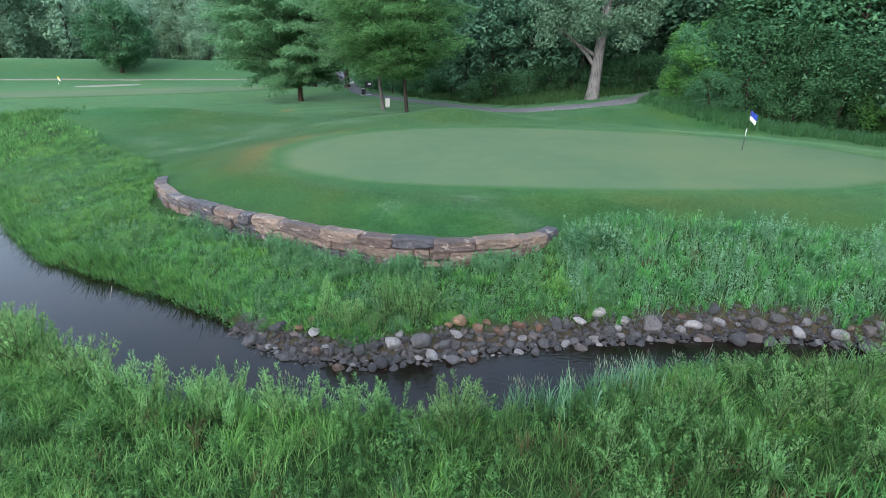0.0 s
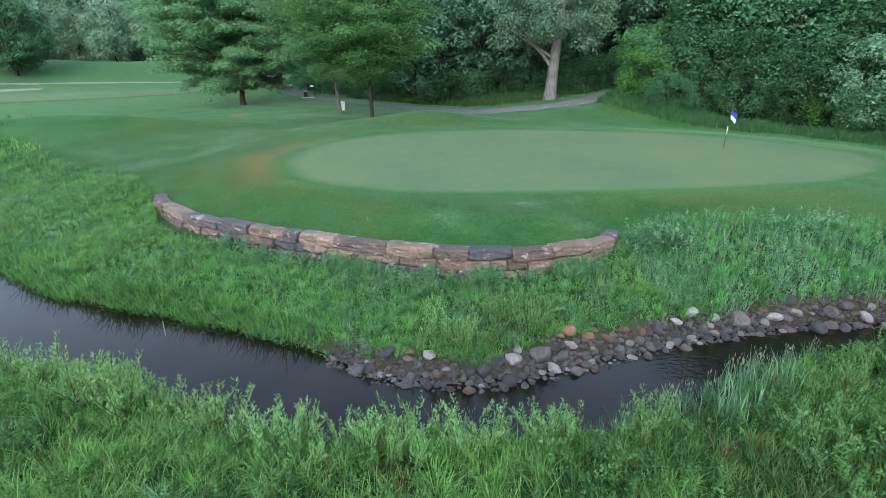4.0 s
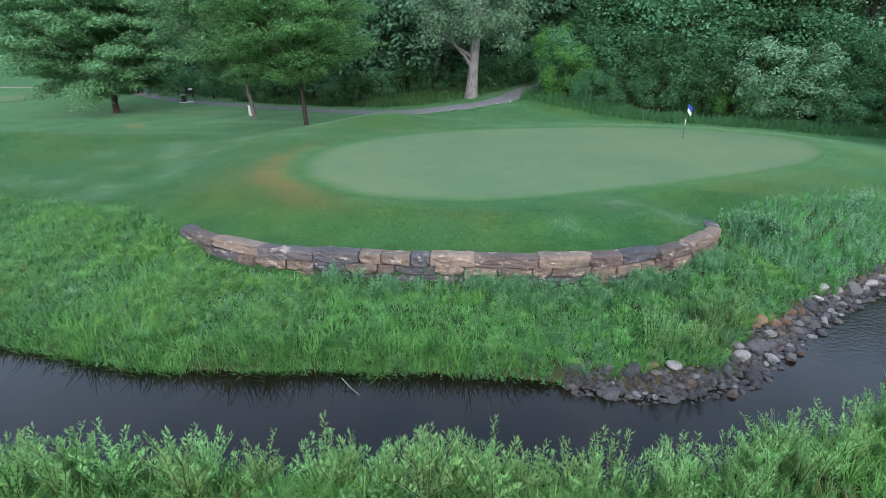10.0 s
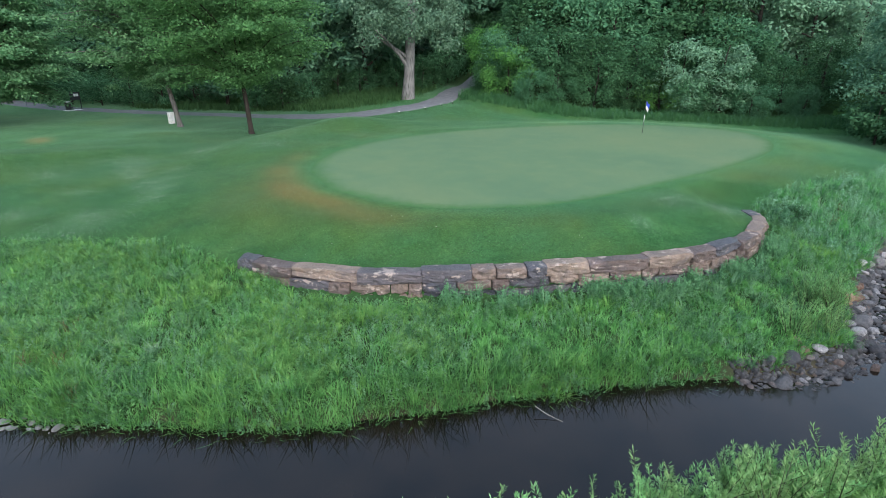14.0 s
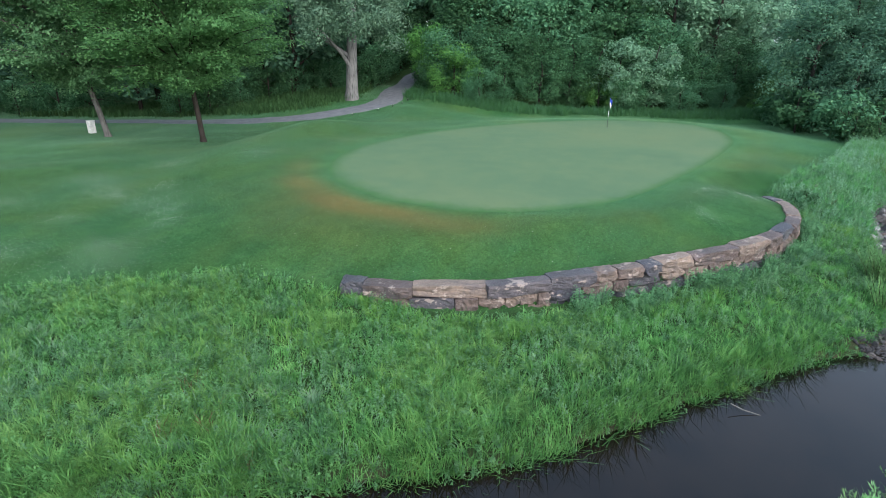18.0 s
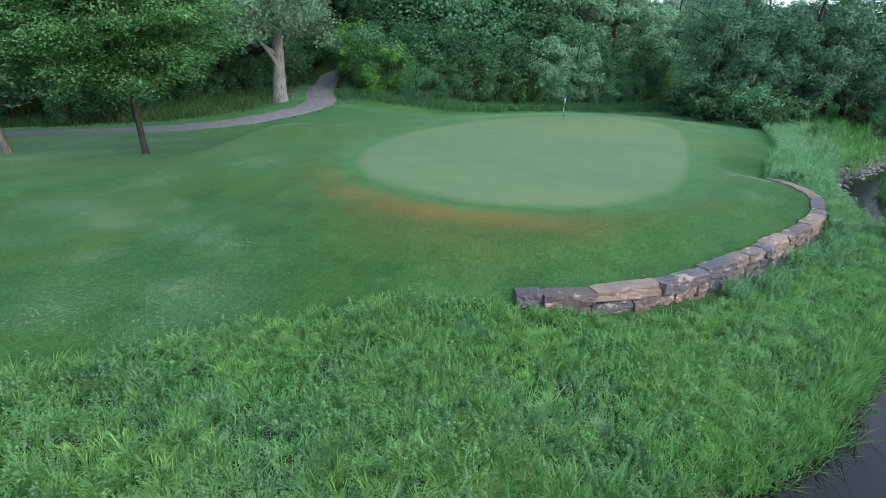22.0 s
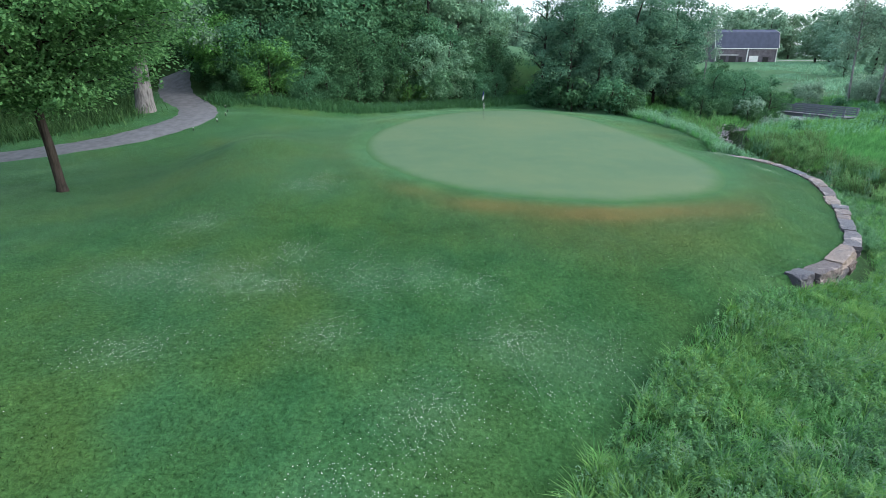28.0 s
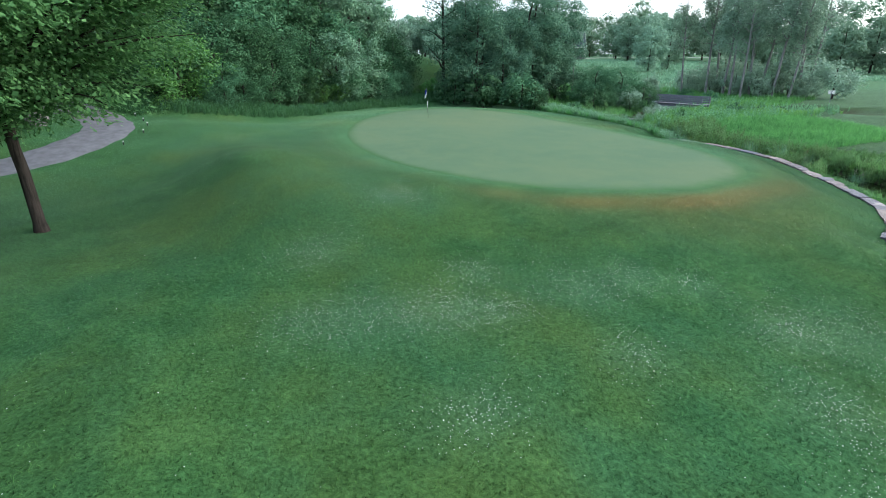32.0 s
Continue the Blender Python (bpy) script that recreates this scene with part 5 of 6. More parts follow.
UNDER = [tree_model(220 + k, 4.6, 2.9, 0.4, 0.08, 0.3, 44, 46, (0, 0), 0.28, boughs=3, low=0.03, flat=0.85) for k in range(2)]
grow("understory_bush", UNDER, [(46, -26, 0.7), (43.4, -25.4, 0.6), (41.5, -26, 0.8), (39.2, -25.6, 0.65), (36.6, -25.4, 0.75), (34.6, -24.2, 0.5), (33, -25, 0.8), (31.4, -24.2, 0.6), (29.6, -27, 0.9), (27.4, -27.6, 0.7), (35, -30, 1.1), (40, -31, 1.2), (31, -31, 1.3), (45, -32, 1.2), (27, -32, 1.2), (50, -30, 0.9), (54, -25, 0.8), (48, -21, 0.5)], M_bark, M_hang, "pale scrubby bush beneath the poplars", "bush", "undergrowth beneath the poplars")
grow("creek_bend_bush", BUSH, [(29.5, 0.6, 0.85), (28.0, -1.6, 0.62), (31.2, 2.2, 0.85), (26.4, 1.2, 0.45), (27.6, 3.6, 0.55), (33.5, 0.5, 0.75), (30.5, 4.6, 0.7), (22.4, 5.2, 0.3)], M_bark, M_bush, "leafy green bush at the creek bend", "bush", "bushes beside the bridge")
grow("bridge_bush", UNDER, [(25.2, -1.4, 0.36), (26.4, -3.4, 0.3), (24.0, 0.4, 0.34), (27.0, -5.6, 0.26), (22.6, 2.6, 0.34), (27.6, 0.6, 0.5)], M_bark, M_bush, "lush low willow bush beside the bridge", "bush", "bushes beside the bridge")
grow("slender_tree", TALL, [(44.7, -3.7, 0.75)], M_bark_dim, M_poplar, "slender tree with sparse leaves in the meadow", "tree", "", 1, 1)
east = []
for i in range(58):
    a = radians(66 + 1.6 * i + rng.uniform(-0.5, 0.5))
    d = (350 if i < 36 else 240 if i < 46 else 150) + rng.uniform(-14, 14)
    east.append((d * math.sin(a), d * math.cos(a), (1.45 if i < 36 else 1.0 if i < 46 else 0.75)))
east += [(120, -83, 0.75), (128, -98, 0.8), (100, -104, 0.8), (300, -105, 1.0), (290, -75, 0.9)]
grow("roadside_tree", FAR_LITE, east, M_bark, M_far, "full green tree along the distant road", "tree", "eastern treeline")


# ---- rough grass, reeds, weeds ----
def scatter(rng, n, box, keep):
    x, y = rng.uniform(box[0], box[2], n), rng.uniform(box[1], box[3], n)
    f = {k: grid_at(FIELD[k], x, y) for k in ("dc", "side", "inside", "db", "dh", "dw", "dg")}
    m = keep(x, y, f)
    return x[m], y[m]


def patchy(rng, x, y, size, seed, lo, hi, least=0.05):
    m = rng.random(len(x)) < np.maximum(least, sstep(lo, hi, drift(x, y, size, seed)))
    return x[m], y[m]


def tufts(rng, x, y, per, radius):
    k = np.repeat(np.arange(len(x)), per)
    r = rng.normal(0, radius, (len(k), 2))
    return x[k] + r[:, 0], y[k] + r[:, 1]


def grass(name, label, mat, seed, x, y, hlo, hhi, width, lean=0.4, field=None):
    r = np.random.default_rng(seed)
    h = r.uniform(hlo, hhi, len(x))
    if field is not None:
        h = h * field
    v, q, t = blades(r, np.column_stack([x, y, ground(x, y) - 0.02]), h, width, lean)
    tagged(link(name, mesh_np(name, v, q, t), mat), label, "grass", kind="stuff")


rng = np.random.default_rng(31)
far_side = lambda x, y, f: (f["side"] > 0) & ((f["dw"] > 0.5) | (x < -12.9) | (x > 3.2)) & (f["inside"] < 0.0) & (f["dc"] > -0.1) & ~((f["dc"] < 0.22 + 0.48 * drift(x, y, 0.8, 3) + 0.4 * np.exp(-((x - 0.9) / 1.9) ** 2) + 0.2 * np.exp(-((x + 3.5) / 0.8) ** 2)) & (x > -5.9) & (x < 15)) & (f["db"] > 0)
near_side = lambda x, y, f: (f["side"] < 0) & (f["dc"] < 5.2) & (f["dc"] > -0.1) & (f["db"] > 0)
x, y = scatter(rng, 3500, (5, 8, 34, 20), far_side)
x2, y2 = scatter(rng, 27000, (-26, 8, 5, 36), far_side)
x, y = tufts(rng, np.r_[x, x2], np.r_[y, y2], 13, 0.10)
grass("bank_grass", "lush rough grass on the bank below the wall", M_bank, 1, x, y, 0.09, 0.25, 0.013, 0.9, 0.2 + 1.7 * drift(x, y, 0.6, 8))
x, y = scatter(rng, 9000, (-26, 14, -4, 32), lambda x, y, f: far_side(x, y, f) & (f["dc"] < 0.8))
x, y = tufts(rng, x, y, 12, 0.10)
grass("waterline_sedge", "tall sedge hanging over the water's edge", M_grass, 3, x, y, 0.25, 0.6, 0.018, 0.95, 0.45 + 1.2 * drift(x, y, 0.9, 14))
x, y = scatter(rng, 1900, (3.5, 11, 34, 17), far_side)
x, y = tufts(rng, x, y, 14, 0.12)
grass("tall_reeds", "tall blue-green reeds between riprap and lawn", M_reed, 4, x, y, 0.2, 0.7, 0.014, 0.6)
x, y = scatter(rng, 22000, (-27, 2, 16, 22), near_side)
x, y = tufts(rng, x, y, 13, 0.12)
# west of here the grass colour itself is brighter, for the open sky
west = x + rng.normal(0, 1.5, len(x)) < -3
for m, name, label, mat in ((~west, "near_bank_grass", "tangled rough grass on the near bank", M_olive), (west, "open_bank_grass", "rough grass on the open near bank, coloured as lit by open sky", M_lit_grass)):
    grass(name, label, mat, 5, x[m], y[m], 0.14, 0.42, 0.014, 0.85, 0.2 + 1.7 * drift(x[m], y[m], 0.7, 9))
x, y = scatter(rng, 450, (-24, 2, 16, 20), lambda x, y, f: near_side(x, y, f) & (f["dc"] < 1.0) & (x > -3))
x, y = tufts(rng, x, y, 40, 0.16)
grass("near_reeds", "clumps of blue-green reed at the water's edge", M_reed, 6, x, y, 0.4, 1.0, 0.02, 0.35)
x, y = scatter(rng, 9000, (-70, 30, -24, 68), lambda x, y, f: (f["side"] > 0) & (f["inside"] < 0.3) & (f["dc"] > 0))
x, y = tufts(rng, x, y, 12, 0.3)
grass("outer_bank_grass", "rough grass along the creek's outer bank", M_bank, 25, x, y, 0.15, 0.4, 0.035, 0.8, 0.4 + 1.3 * drift(x, y, 1.6, 18))
x, y = rng.normal(-34.5, 2.6, 150), rng.normal(43.2, 1.5, 150)
x, y = tufts(rng, x, y, 22, 0.14)
grass("tall_brown_grass", "tall brownish meadow grass at the lawn's edge", M_olive, 17, x, y, 0.25, 0.6, 0.016, 0.5)
x, y = scatter(rng, 520, (-26, 0, 12, 30), lambda x, y, f: near_side(x, y, f) | (far_side(x, y, f) & (drift(x, y, 3, 70) > 0.68)))
x, y = tufts(rng, x, y, 30, 0.10)
grass("dry_grass", "scattered tufts of rusty dry grass", M_dry, 7, x, y, 0.2, 0.5, 0.014, 0.6)
x, y = scatter(rng, 7000, (5, -30, 60, 14), lambda x, y, f: (x > 15.5 - 0.4 * np.minimum(y, 4)) & (f["dc"] > 0) & (f["db"] > 0) & (f["dh"] < 2) & ((f["side"] < 0) | (f["inside"] < 0)))
x, y = tufts(rng, x, y, 9, 0.25)
grass("meadow_grass", "tall grass of the wet meadow", M_grass, 8, x, y, 0.35, 0.8, 0.045, 0.5)
x, y = scatter(rng, 9000, (42, -150, 210, 30), lambda x, y, f: (f["dc"] > 1) & (f["side"] < 0) & (drift(x, y, 16, 83) > 0.42))
x, y = tufts(rng, x, y, 7, 0.8)
grass("far_meadow_grass", "patches of tall pale grass across the far meadow", M_silver, 26, x, y, 0.35, 0.9, 0.16, 0.7)
x, y = scatter(rng, 5200, (3, -8, 20, 10), lambda x, y, f: (f["side"] < 0) & (f["dc"] > 4.2) & (f["db"] > 0))
x, y = tufts(rng, x, y, 10, 0.18)
grass("meadow_edge_grass", "lush grass between the bank and the meadow", M_grass, 24, x, y, 0.3, 0.65, 0.02, 0.6)
fade = lambda x, y: sstep(-27, -19, x) * sstep(20, 2, x) * sstep(54, 44, y) * sstep(14, 16, y)
x, y = scatter(rng, 1000000, (-27, 14, 20, 54), lambda x, y, f: (f["side"] > 0) & (f["inside"] > 0.15) & (f["dg"] > 0.3) & (f["dh"] < 0) & (rng.random(len(x)) < fade(x, y) * sstep(0.3, 2.0, f["dg"])))
r = np.random.default_rng(9)
n = len(x)
a, h, w = r.uniform(0, 6.28, n), r.uniform(0.02, 0.055, n), r.uniform(0.004, 0.009, n)
c = np.column_stack([x, y, ground(x, y)])
sd = np.column_stack([np.cos(a), np.sin(a), 0 * a]) * w[:, None]
tip = np.column_stack([r.normal(0, 0.03, (n, 2)), h])
v = np.stack([c - sd, c + sd, c + tip], 1).reshape(-1, 3)
bme = mesh_np("lawn_grass", v, np.arange(3 * n).reshape(n, 3))
cover = np.stack([grid_at(A, x, y) for A in COVER] + [np.ones(n)], -1)
bc = bme.color_attributes.new("cover", "FLOAT_COLOR", "POINT")
bc.data.foreach_set("color", np.repeat(cover, 3, 0).astype(np.float32).ravel())
tagged(link("lawn_grass", bme, M_turf_blade), "short mown lawn blades", "grass", kind="stuff")
x, y = scatter(rng, 2600, (-14, 52, 20, 74), lambda x, y, f: (f["side"] > 0))
d = np.array([np.hypot(PATH[:, 0] - a, PATH[:, 1] - b).min() for a, b in zip(x, y)])
m = (d > 3.0) & (y > np.interp(x, PATH[:, 0], PATH[:, 1]) + 2.8)
x, y = tufts(rng, x[m], y[m], 16, 0.35)
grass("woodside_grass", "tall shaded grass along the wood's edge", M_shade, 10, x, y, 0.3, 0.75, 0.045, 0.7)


sf = rng.uniform(a0 - 1, s_at(36, 18), 2600)
i_ = np.clip(np.searchsorted(sH, sf), 0, len(sH) - 1)
o_ = rng.triangular(-2.4, -0.7, 0.6, len(sf))
x, y = HILL[i_, 0] - tH[i_, 1] * o_, HILL[i_, 1] + tH[i_, 0] * o_
FX, FY = x, y
x, y = tufts(rng, x, y, 12, 0.16)
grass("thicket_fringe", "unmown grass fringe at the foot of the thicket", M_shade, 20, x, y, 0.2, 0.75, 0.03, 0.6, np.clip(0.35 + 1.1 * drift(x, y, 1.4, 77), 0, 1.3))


def tussocks(name, label, mat, seed, x, y, per, hlo, hhi, width, reach=0.75):
    """Fountains of arching blades."""
    r = np.random.default_rng(seed)
    n = len(x)
    size = r.uniform(hlo, hhi, n)
    k = np.repeat(np.arange(n), per)
    a = r.uniform(0, 2 * np.pi, len(k))
    h = size[k] * r.uniform(0.55, 1.1, len(k))
    out = np.stack([np.cos(a), np.sin(a), 0 * a], 1)
    sweep = r.normal(0, 0.25, (n, 2))
    go = out * (h * reach * r.uniform(0.15, 1.2, len(k)))[:, None]
    go[:, :2] += sweep[k] * h[:, None]
    base = np.column_stack([x[k], y[k], ground(x, y)[k] - 0.02]) + out * (size[k] * 0.18 * r.random(len(k)))[:, None]
    side = np.stack([-np.sin(a), np.cos(a), 0 * a], 1)
    w = (width * r.uniform(0.7, 1.3, len(k)))[:, None]
    up = np.zeros((len(k), 3))
    up[:, 2] = h
    m = base + up * 0.68 + go * 0.38
    tip = base + up * 0.92 + go
    v = np.stack([base - side * w * 0.4, base + side * w * 0.4, m + side * w * 0.5, m - side * w * 0.5, tip], 1).reshape(-1, 3)
    i = np.arange(len(k))[:, None] * 5
    tagged(link(name, mesh_np(name, v, i + [[0, 1, 2, 3]], i + [[3, 2, 4]]), mat), label, "grass", kind="stuff")


FB, NB = (-25, 9, 5, 36), (-27, 0, 16, 21)
for name, label, mat, n, box, keep, lo, hi, seed, size, p0, p1 in (
        ("green_tussocks", "mid-green grass tussocks on the bank", M_grass, 15000, FB, far_side, 0.12, 0.32, 101, 2.2, 0.2, 0.6),
        ("bright_tussocks", "bright yellow-green grass tussocks", M_grass_bright, 15000, FB, far_side, 0.16, 0.40, 102, 1.7, 0.5, 0.68),
        ("bluish_tussocks", "blue-green grass tussocks", M_reed, 9000, FB, far_side, 0.16, 0.42, 103, 1.9, 0.55, 0.7),
        ("near_tussocks", "mid-green grass tussocks on the near bank", M_olive, 14000, NB, near_side, 0.18, 0.45, 104, 2.2, 0.2, 0.6),
        ("near_bright_tussocks", "bright grass tussocks on the near bank", M_grass_bright, 11000, NB, near_side, 0.2, 0.5, 105, 1.7, 0.45, 0.65),
        ("open_bank_tussocks", "yellow-green tussocks on the open banks, coloured as lit by open sky", M_lit_grass, 22000, (-27, 6, -3, 36), lambda x, y, f: (near_side(x, y, f) & (x < -4)) | (far_side(x, y, f) & (x < -10)), 0.15, 0.42, 111, 1.6, 0.42, 0.6),
        ("near_bluish_tussocks", "blue-green tussocks on the near bank", M_reed, 2000, NB, near_side, 0.25, 0.55, 106, 1.9, 0.55, 0.7)):
    x, y = scatter(rng, n, box, keep)
    x, y = patchy(rng, x, y, size, seed, p0, p1)
    tussocks(name, label, mat, seed, x, y, 30, lo, hi, 0.012, 1.15)


def weeds(name, label, mat, seed, x, y, hlo, hhi, per=26, leaf=0.07):
    """Upright leafy weeds: leaves up a thin stem."""
    r = np.random.default_rng(seed)
    h = r.uniform(hlo, hhi, len(x))
    k = np.repeat(np.arange(len(x)), per)
    u = r.uniform(0.15, 1, len(k))
    a = r.uniform(0, 6.28, len(k))
    lean = r.normal(0, 0.15, (len(x), 2)) * h[:, None]
    rad = 0.10 * (1.15 - u) * h[k] + 0.02
    pos = np.column_stack([x[k] + np.cos(a) * rad + lean[k, 0] * u, y[k] + np.sin(a) * rad + lean[k, 1] * u, ground(x, y)[k] + h[k] * u])
    nor = np.column_stack([np.cos(a) * 0.6, np.sin(a) * 0.6, np.full(len(k), 0.9)]) + r.normal(0, 0.3, (len(k), 3))
    v, f = leaves(r, pos, nor, leaf * r.uniform(0.7, 1.4, len(k)), 0.4)
    tagged(link(name, mesh_np(name, v, f), mat), label, "weeds", kind="stuff")


x, y = scatter(rng, 34000, FB, far_side)
x, y = patchy(rng, x, y, 1.1, 201, 0.38, 0.58, 0.12)
weeds("bank_weeds", "small-leaved weeds mixed in the bank grass", M_weed, 11, x, y, 0.16, 0.46, 26, 0.055)
x, y = scatter(rng, 12000, FB, far_side)
x, y = patchy(rng, x, y, 1.6, 202, 0.48, 0.62, 0.03)
weeds("pale_bank_weeds", "pale flowering weeds in drifts on the bank", M_silver, 18, x, y, 0.25, 0.5, 26, 0.04)
x, y = scatter(rng, 13000, NB, near_side)
x, y = patchy(rng, x, y, 1.6, 203, 0.35, 0.6, 0.15)
weeds("near_bank_weeds", "leafy green weeds on the near bank", M_olive, 12, x, y, 0.3, 0.7, 34, 0.07)
x, y = scatter(rng, 10000, (-23, 20, -9, 36), far_side)
x, y = patchy(rng, x, y, 1.5, 207, 0.46, 0.62, 0.05)
weeds("lush_weeds", "lush broad-leaved weeds beside the lawn", M_lush, 23, x, y, 0.12, 0.4, 30, 0.05)
# weeds leaning on the wall, thick in places
sw_ = rng.uniform(0.3 * sW[-1], 0.93 * sW[-1], 1700)
wx, wy = np.interp(sw_, sW, WALL[:, 0]), np.interp(sw_, sW, WALL[:, 1])
tW = unit(np.gradient(WALL[:, :2], axis=0))
iw = np.clip(np.searchsorted(sW, sw_), 0, len(sW) - 1)
off_ = rng.uniform(0.12, 0.75, len(sw_))
wx, wy = wx + tW[iw, 1] * off_, wy - tW[iw, 0] * off_
wx, wy = patchy(rng, wx, wy, 1.1, 204, 0.45, 0.62, 0.06)
weeds("wallside_weeds", "tall weeds growing against the stone wall", M_weed, 19, wx, wy, 0.3, 0.62, 34, 0.055)
tussocks("wallside_tussocks", "blue-green grass against the stone wall", M_reed, 108, wx[::5], wy[::5], 30, 0.35, 0.65, 0.012)

x, y = scatter(rng, 3800, (4, 11, 34, 17), far_side)
weeds("reedside_weeds", "tall leafy weeds among the reeds", M_weed, 13, x, y, 0.3, 0.7, 26, 0.07)
x, y = scatter(rng, 5000, (3.5, 11, 34, 17), far_side)
x, y = patchy(rng, x, y, 1.6, 206, 0.42, 0.6, 0.1)
weeds("silvery_weeds", "tall silvery weeds among the reeds", M_silver, 22, x, y, 0.45, 0.85, 26, 0.06)
x, y = scatter(rng, 1500, (4, 11, 34, 17), far_side)
tussocks("reedside_tussocks", "green grass tussocks among the reeds", M_grass, 107, x, y, 34, 0.3, 0.6, 0.014)
x, y = scatter(rng, 2600, (5, -16, 30, 10), lambda x, y, f: (x > 14) & (f["dc"] > 0.2) & (f["db"] > 0.2) & (f["side"] < 0))
weeds("meadow_weeds", "tall leafy weeds of the wet meadow", M_weed, 14, x, y, 0.5, 1.1, 24, 0.12)
x, y = scatter(rng, 5000, (5, -16, 40, 12), lambda x, y, f: (x > 14) & (f["dc"] > 0.2) & (f["db"] > 0.2) & (f["side"] < 0))
x, y = patchy(rng, x, y, 3.0, 205, 0.4, 0.6, 0.1)
tussocks("meadow_tussocks", "bright lush tussocks of the wet meadow", M_grass_bright, 109, x, y, 22, 0.4, 0.8, 0.03)

weeds("fringe_weeds", "leafy weeds along the foot of the thicket", M_bush, 21, FX[::2], FY[::2], 0.3, 0.75, 26, 0.09)

# clover heads in the lawn
r = np.random.default_rng(61)
cx, cy = [], []
for x0, y0, rr in CLOVER:
    n = int(480 * rr ** 1.6)
    for _ in range(9):       # patches within the drift
        u, w = r.normal(x0, rr * 0.55), r.normal(y0, rr * 0.55)
        cx.append(r.normal(u, rr * 0.45, n // 9))
        cy.append(r.normal(w, rr * 0.45, n // 9))
cx, cy = np.concatenate(cx + [r.uniform(-22, 4, 1500)]), np.concatenate(cy + [r.uniform(18, 46, 1500)])
ok = (grid_at(FIELD["inside"], cx, cy) > 0.2) & (grid_at(FIELD["dg"], cx, cy) > 1.5)
cx, cy = cx[ok], cy[ok]
v, f = leaves(r, np.column_stack([cx, cy, ground(cx, cy) + 0.06]), np.tile([0, 0, 1.0], (len(cx), 1)) + r.normal(0, 0.2, (len(cx), 3)), r.uniform(0.012, 0.02, len(cx)), 1.0, 0.3)
tagged(link("clover_flowers", mesh_np("clover_flowers", v, f), M_clover), "white clover heads dotted over the lawn", "flowers", kind="stuff")


# willow shrubs on the near bank
def willow_model(seed, h, stems):
    r = np.random.default_rng(seed)
    wood, pos, nor, axes = [], [], [], []
    for _ in range(stems):
        a = r.uniform(0, 6.28)
        p, rr = limb(r, (r.normal(0, 0.08), r.normal(0, 0.08), 0), (math.cos(a) * 0.28, math.sin(a) * 0.28, 1), h * r.uniform(0.6, 1.05), 0.009, 0.25)
        wood.append(tube(p, rr, 3))
        q = np.repeat(smooth(p, 6)[6:], 3, 0)
        b = r.uniform(0, 6.28, len(q))
        out = np.column_stack([np.cos(b), np.sin(b), np.full(len(q), 0.5)])
        pos.append(q + out * 0.045)
        axes.append(np.column_stack([np.cos(b) * 0.8, np.sin(b) * 0.8, r.uniform(0.3, 1.1, len(q))]))
        nor.append(np.column_stack([-np.cos(b) * 0.4, -np.sin(b) * 0.4, np.ones(len(q))]) + r.normal(0, 0.4, (len(q), 3)))
    v, f = leaves(r, np.vstack(pos), np.vstack(nor), 0.088 * r.uniform(0.7, 1.3, sum(len(p) for p in pos)), 0.2, 0.06, np.vstack(axes))
    wv, wf = join(wood)
    return mesh_np("stems", wv, wf), mesh_np("foliage", v, f)


WILLOW = [willow_model(300 + k, 1.2, 9) for k in range(5)]
# copies of the foliage that take the lit leaf colour
WILLOW_LIT = [fo.copy() for _, fo in WILLOW]
for (st, fo), fr in zip(WILLOW, WILLOW_LIT):
    st.materials.append(M_bark)
    fo.materials.append(M_willow)
    fr.materials.append(M_willow_lit)
rng = np.random.default_rng(41)
x, y = scatter(rng, 1100, (2.5, 2, 13, 20), lambda x, y, f: near_side(x, y, f) & (f["dc"] > 0.8) & (f["dc"] < 4.5))
spots = list(zip(x, y))[:75]
x, y = scatter(rng, 4200, (-24, 4, 1, 20), lambda x, y, f: near_side(x, y, f) & (f["dc"] < 0.95))
spots += list(zip(x, y))[:105]
x, y = scatter(rng, 420, (13, 3, 27, 14), lambda x, y, f: (f["dc"] > 0.2) & (f["dc"] < 3.5) & (f["db"] > 0.3) & (f["inside"] < -0.8))
spots += list(zip(x, y))[:40]
x, y = scatter(rng, 14000, (-21, 4, -3, 18), lambda x, y, f: near_side(x, y, f) & (f["dc"] < 0.5))
spots += list(zip(x, y))[:64]
spots += [(-3.1, 12.45), (-2.6, 12.2), (-2.3, 12.5), (-1.9, 12.1), (-2.8, 12.75), (-1.6, 12.5), (-3.4, 12.8)]
spots += [(-1.35, 12.95), (-1.0, 12.75), (-0.7, 13.0), (-1.1, 13.3), (-0.5, 12.7), (-1.6, 13.2), (-0.35, 13.05), (-0.85, 12.55), (-1.5, 12.7)]
for a, b in spots:
    k = rng.uniform(0.55, 1.1) * (1.08 if a < -3 else 1.0)
    ob = empty("willow_shrub", pose(a, b, gz(a, b) - 0.03, 0, 0, rng.uniform(0, 360)) @ Matrix.Scale(k, 4))
    st, fo = WILLOW[rng.integers(5)]
    fo = fo if a > -2 else WILLOW_LIT[WILLOW.index((st, fo))]
    new("woody_stem", st).parent = ob
    new("foliage", fo).parent = ob
    tagged(ob, "slender young willow shoots with narrow pale leaves", "shrub", "young willows along the creek")


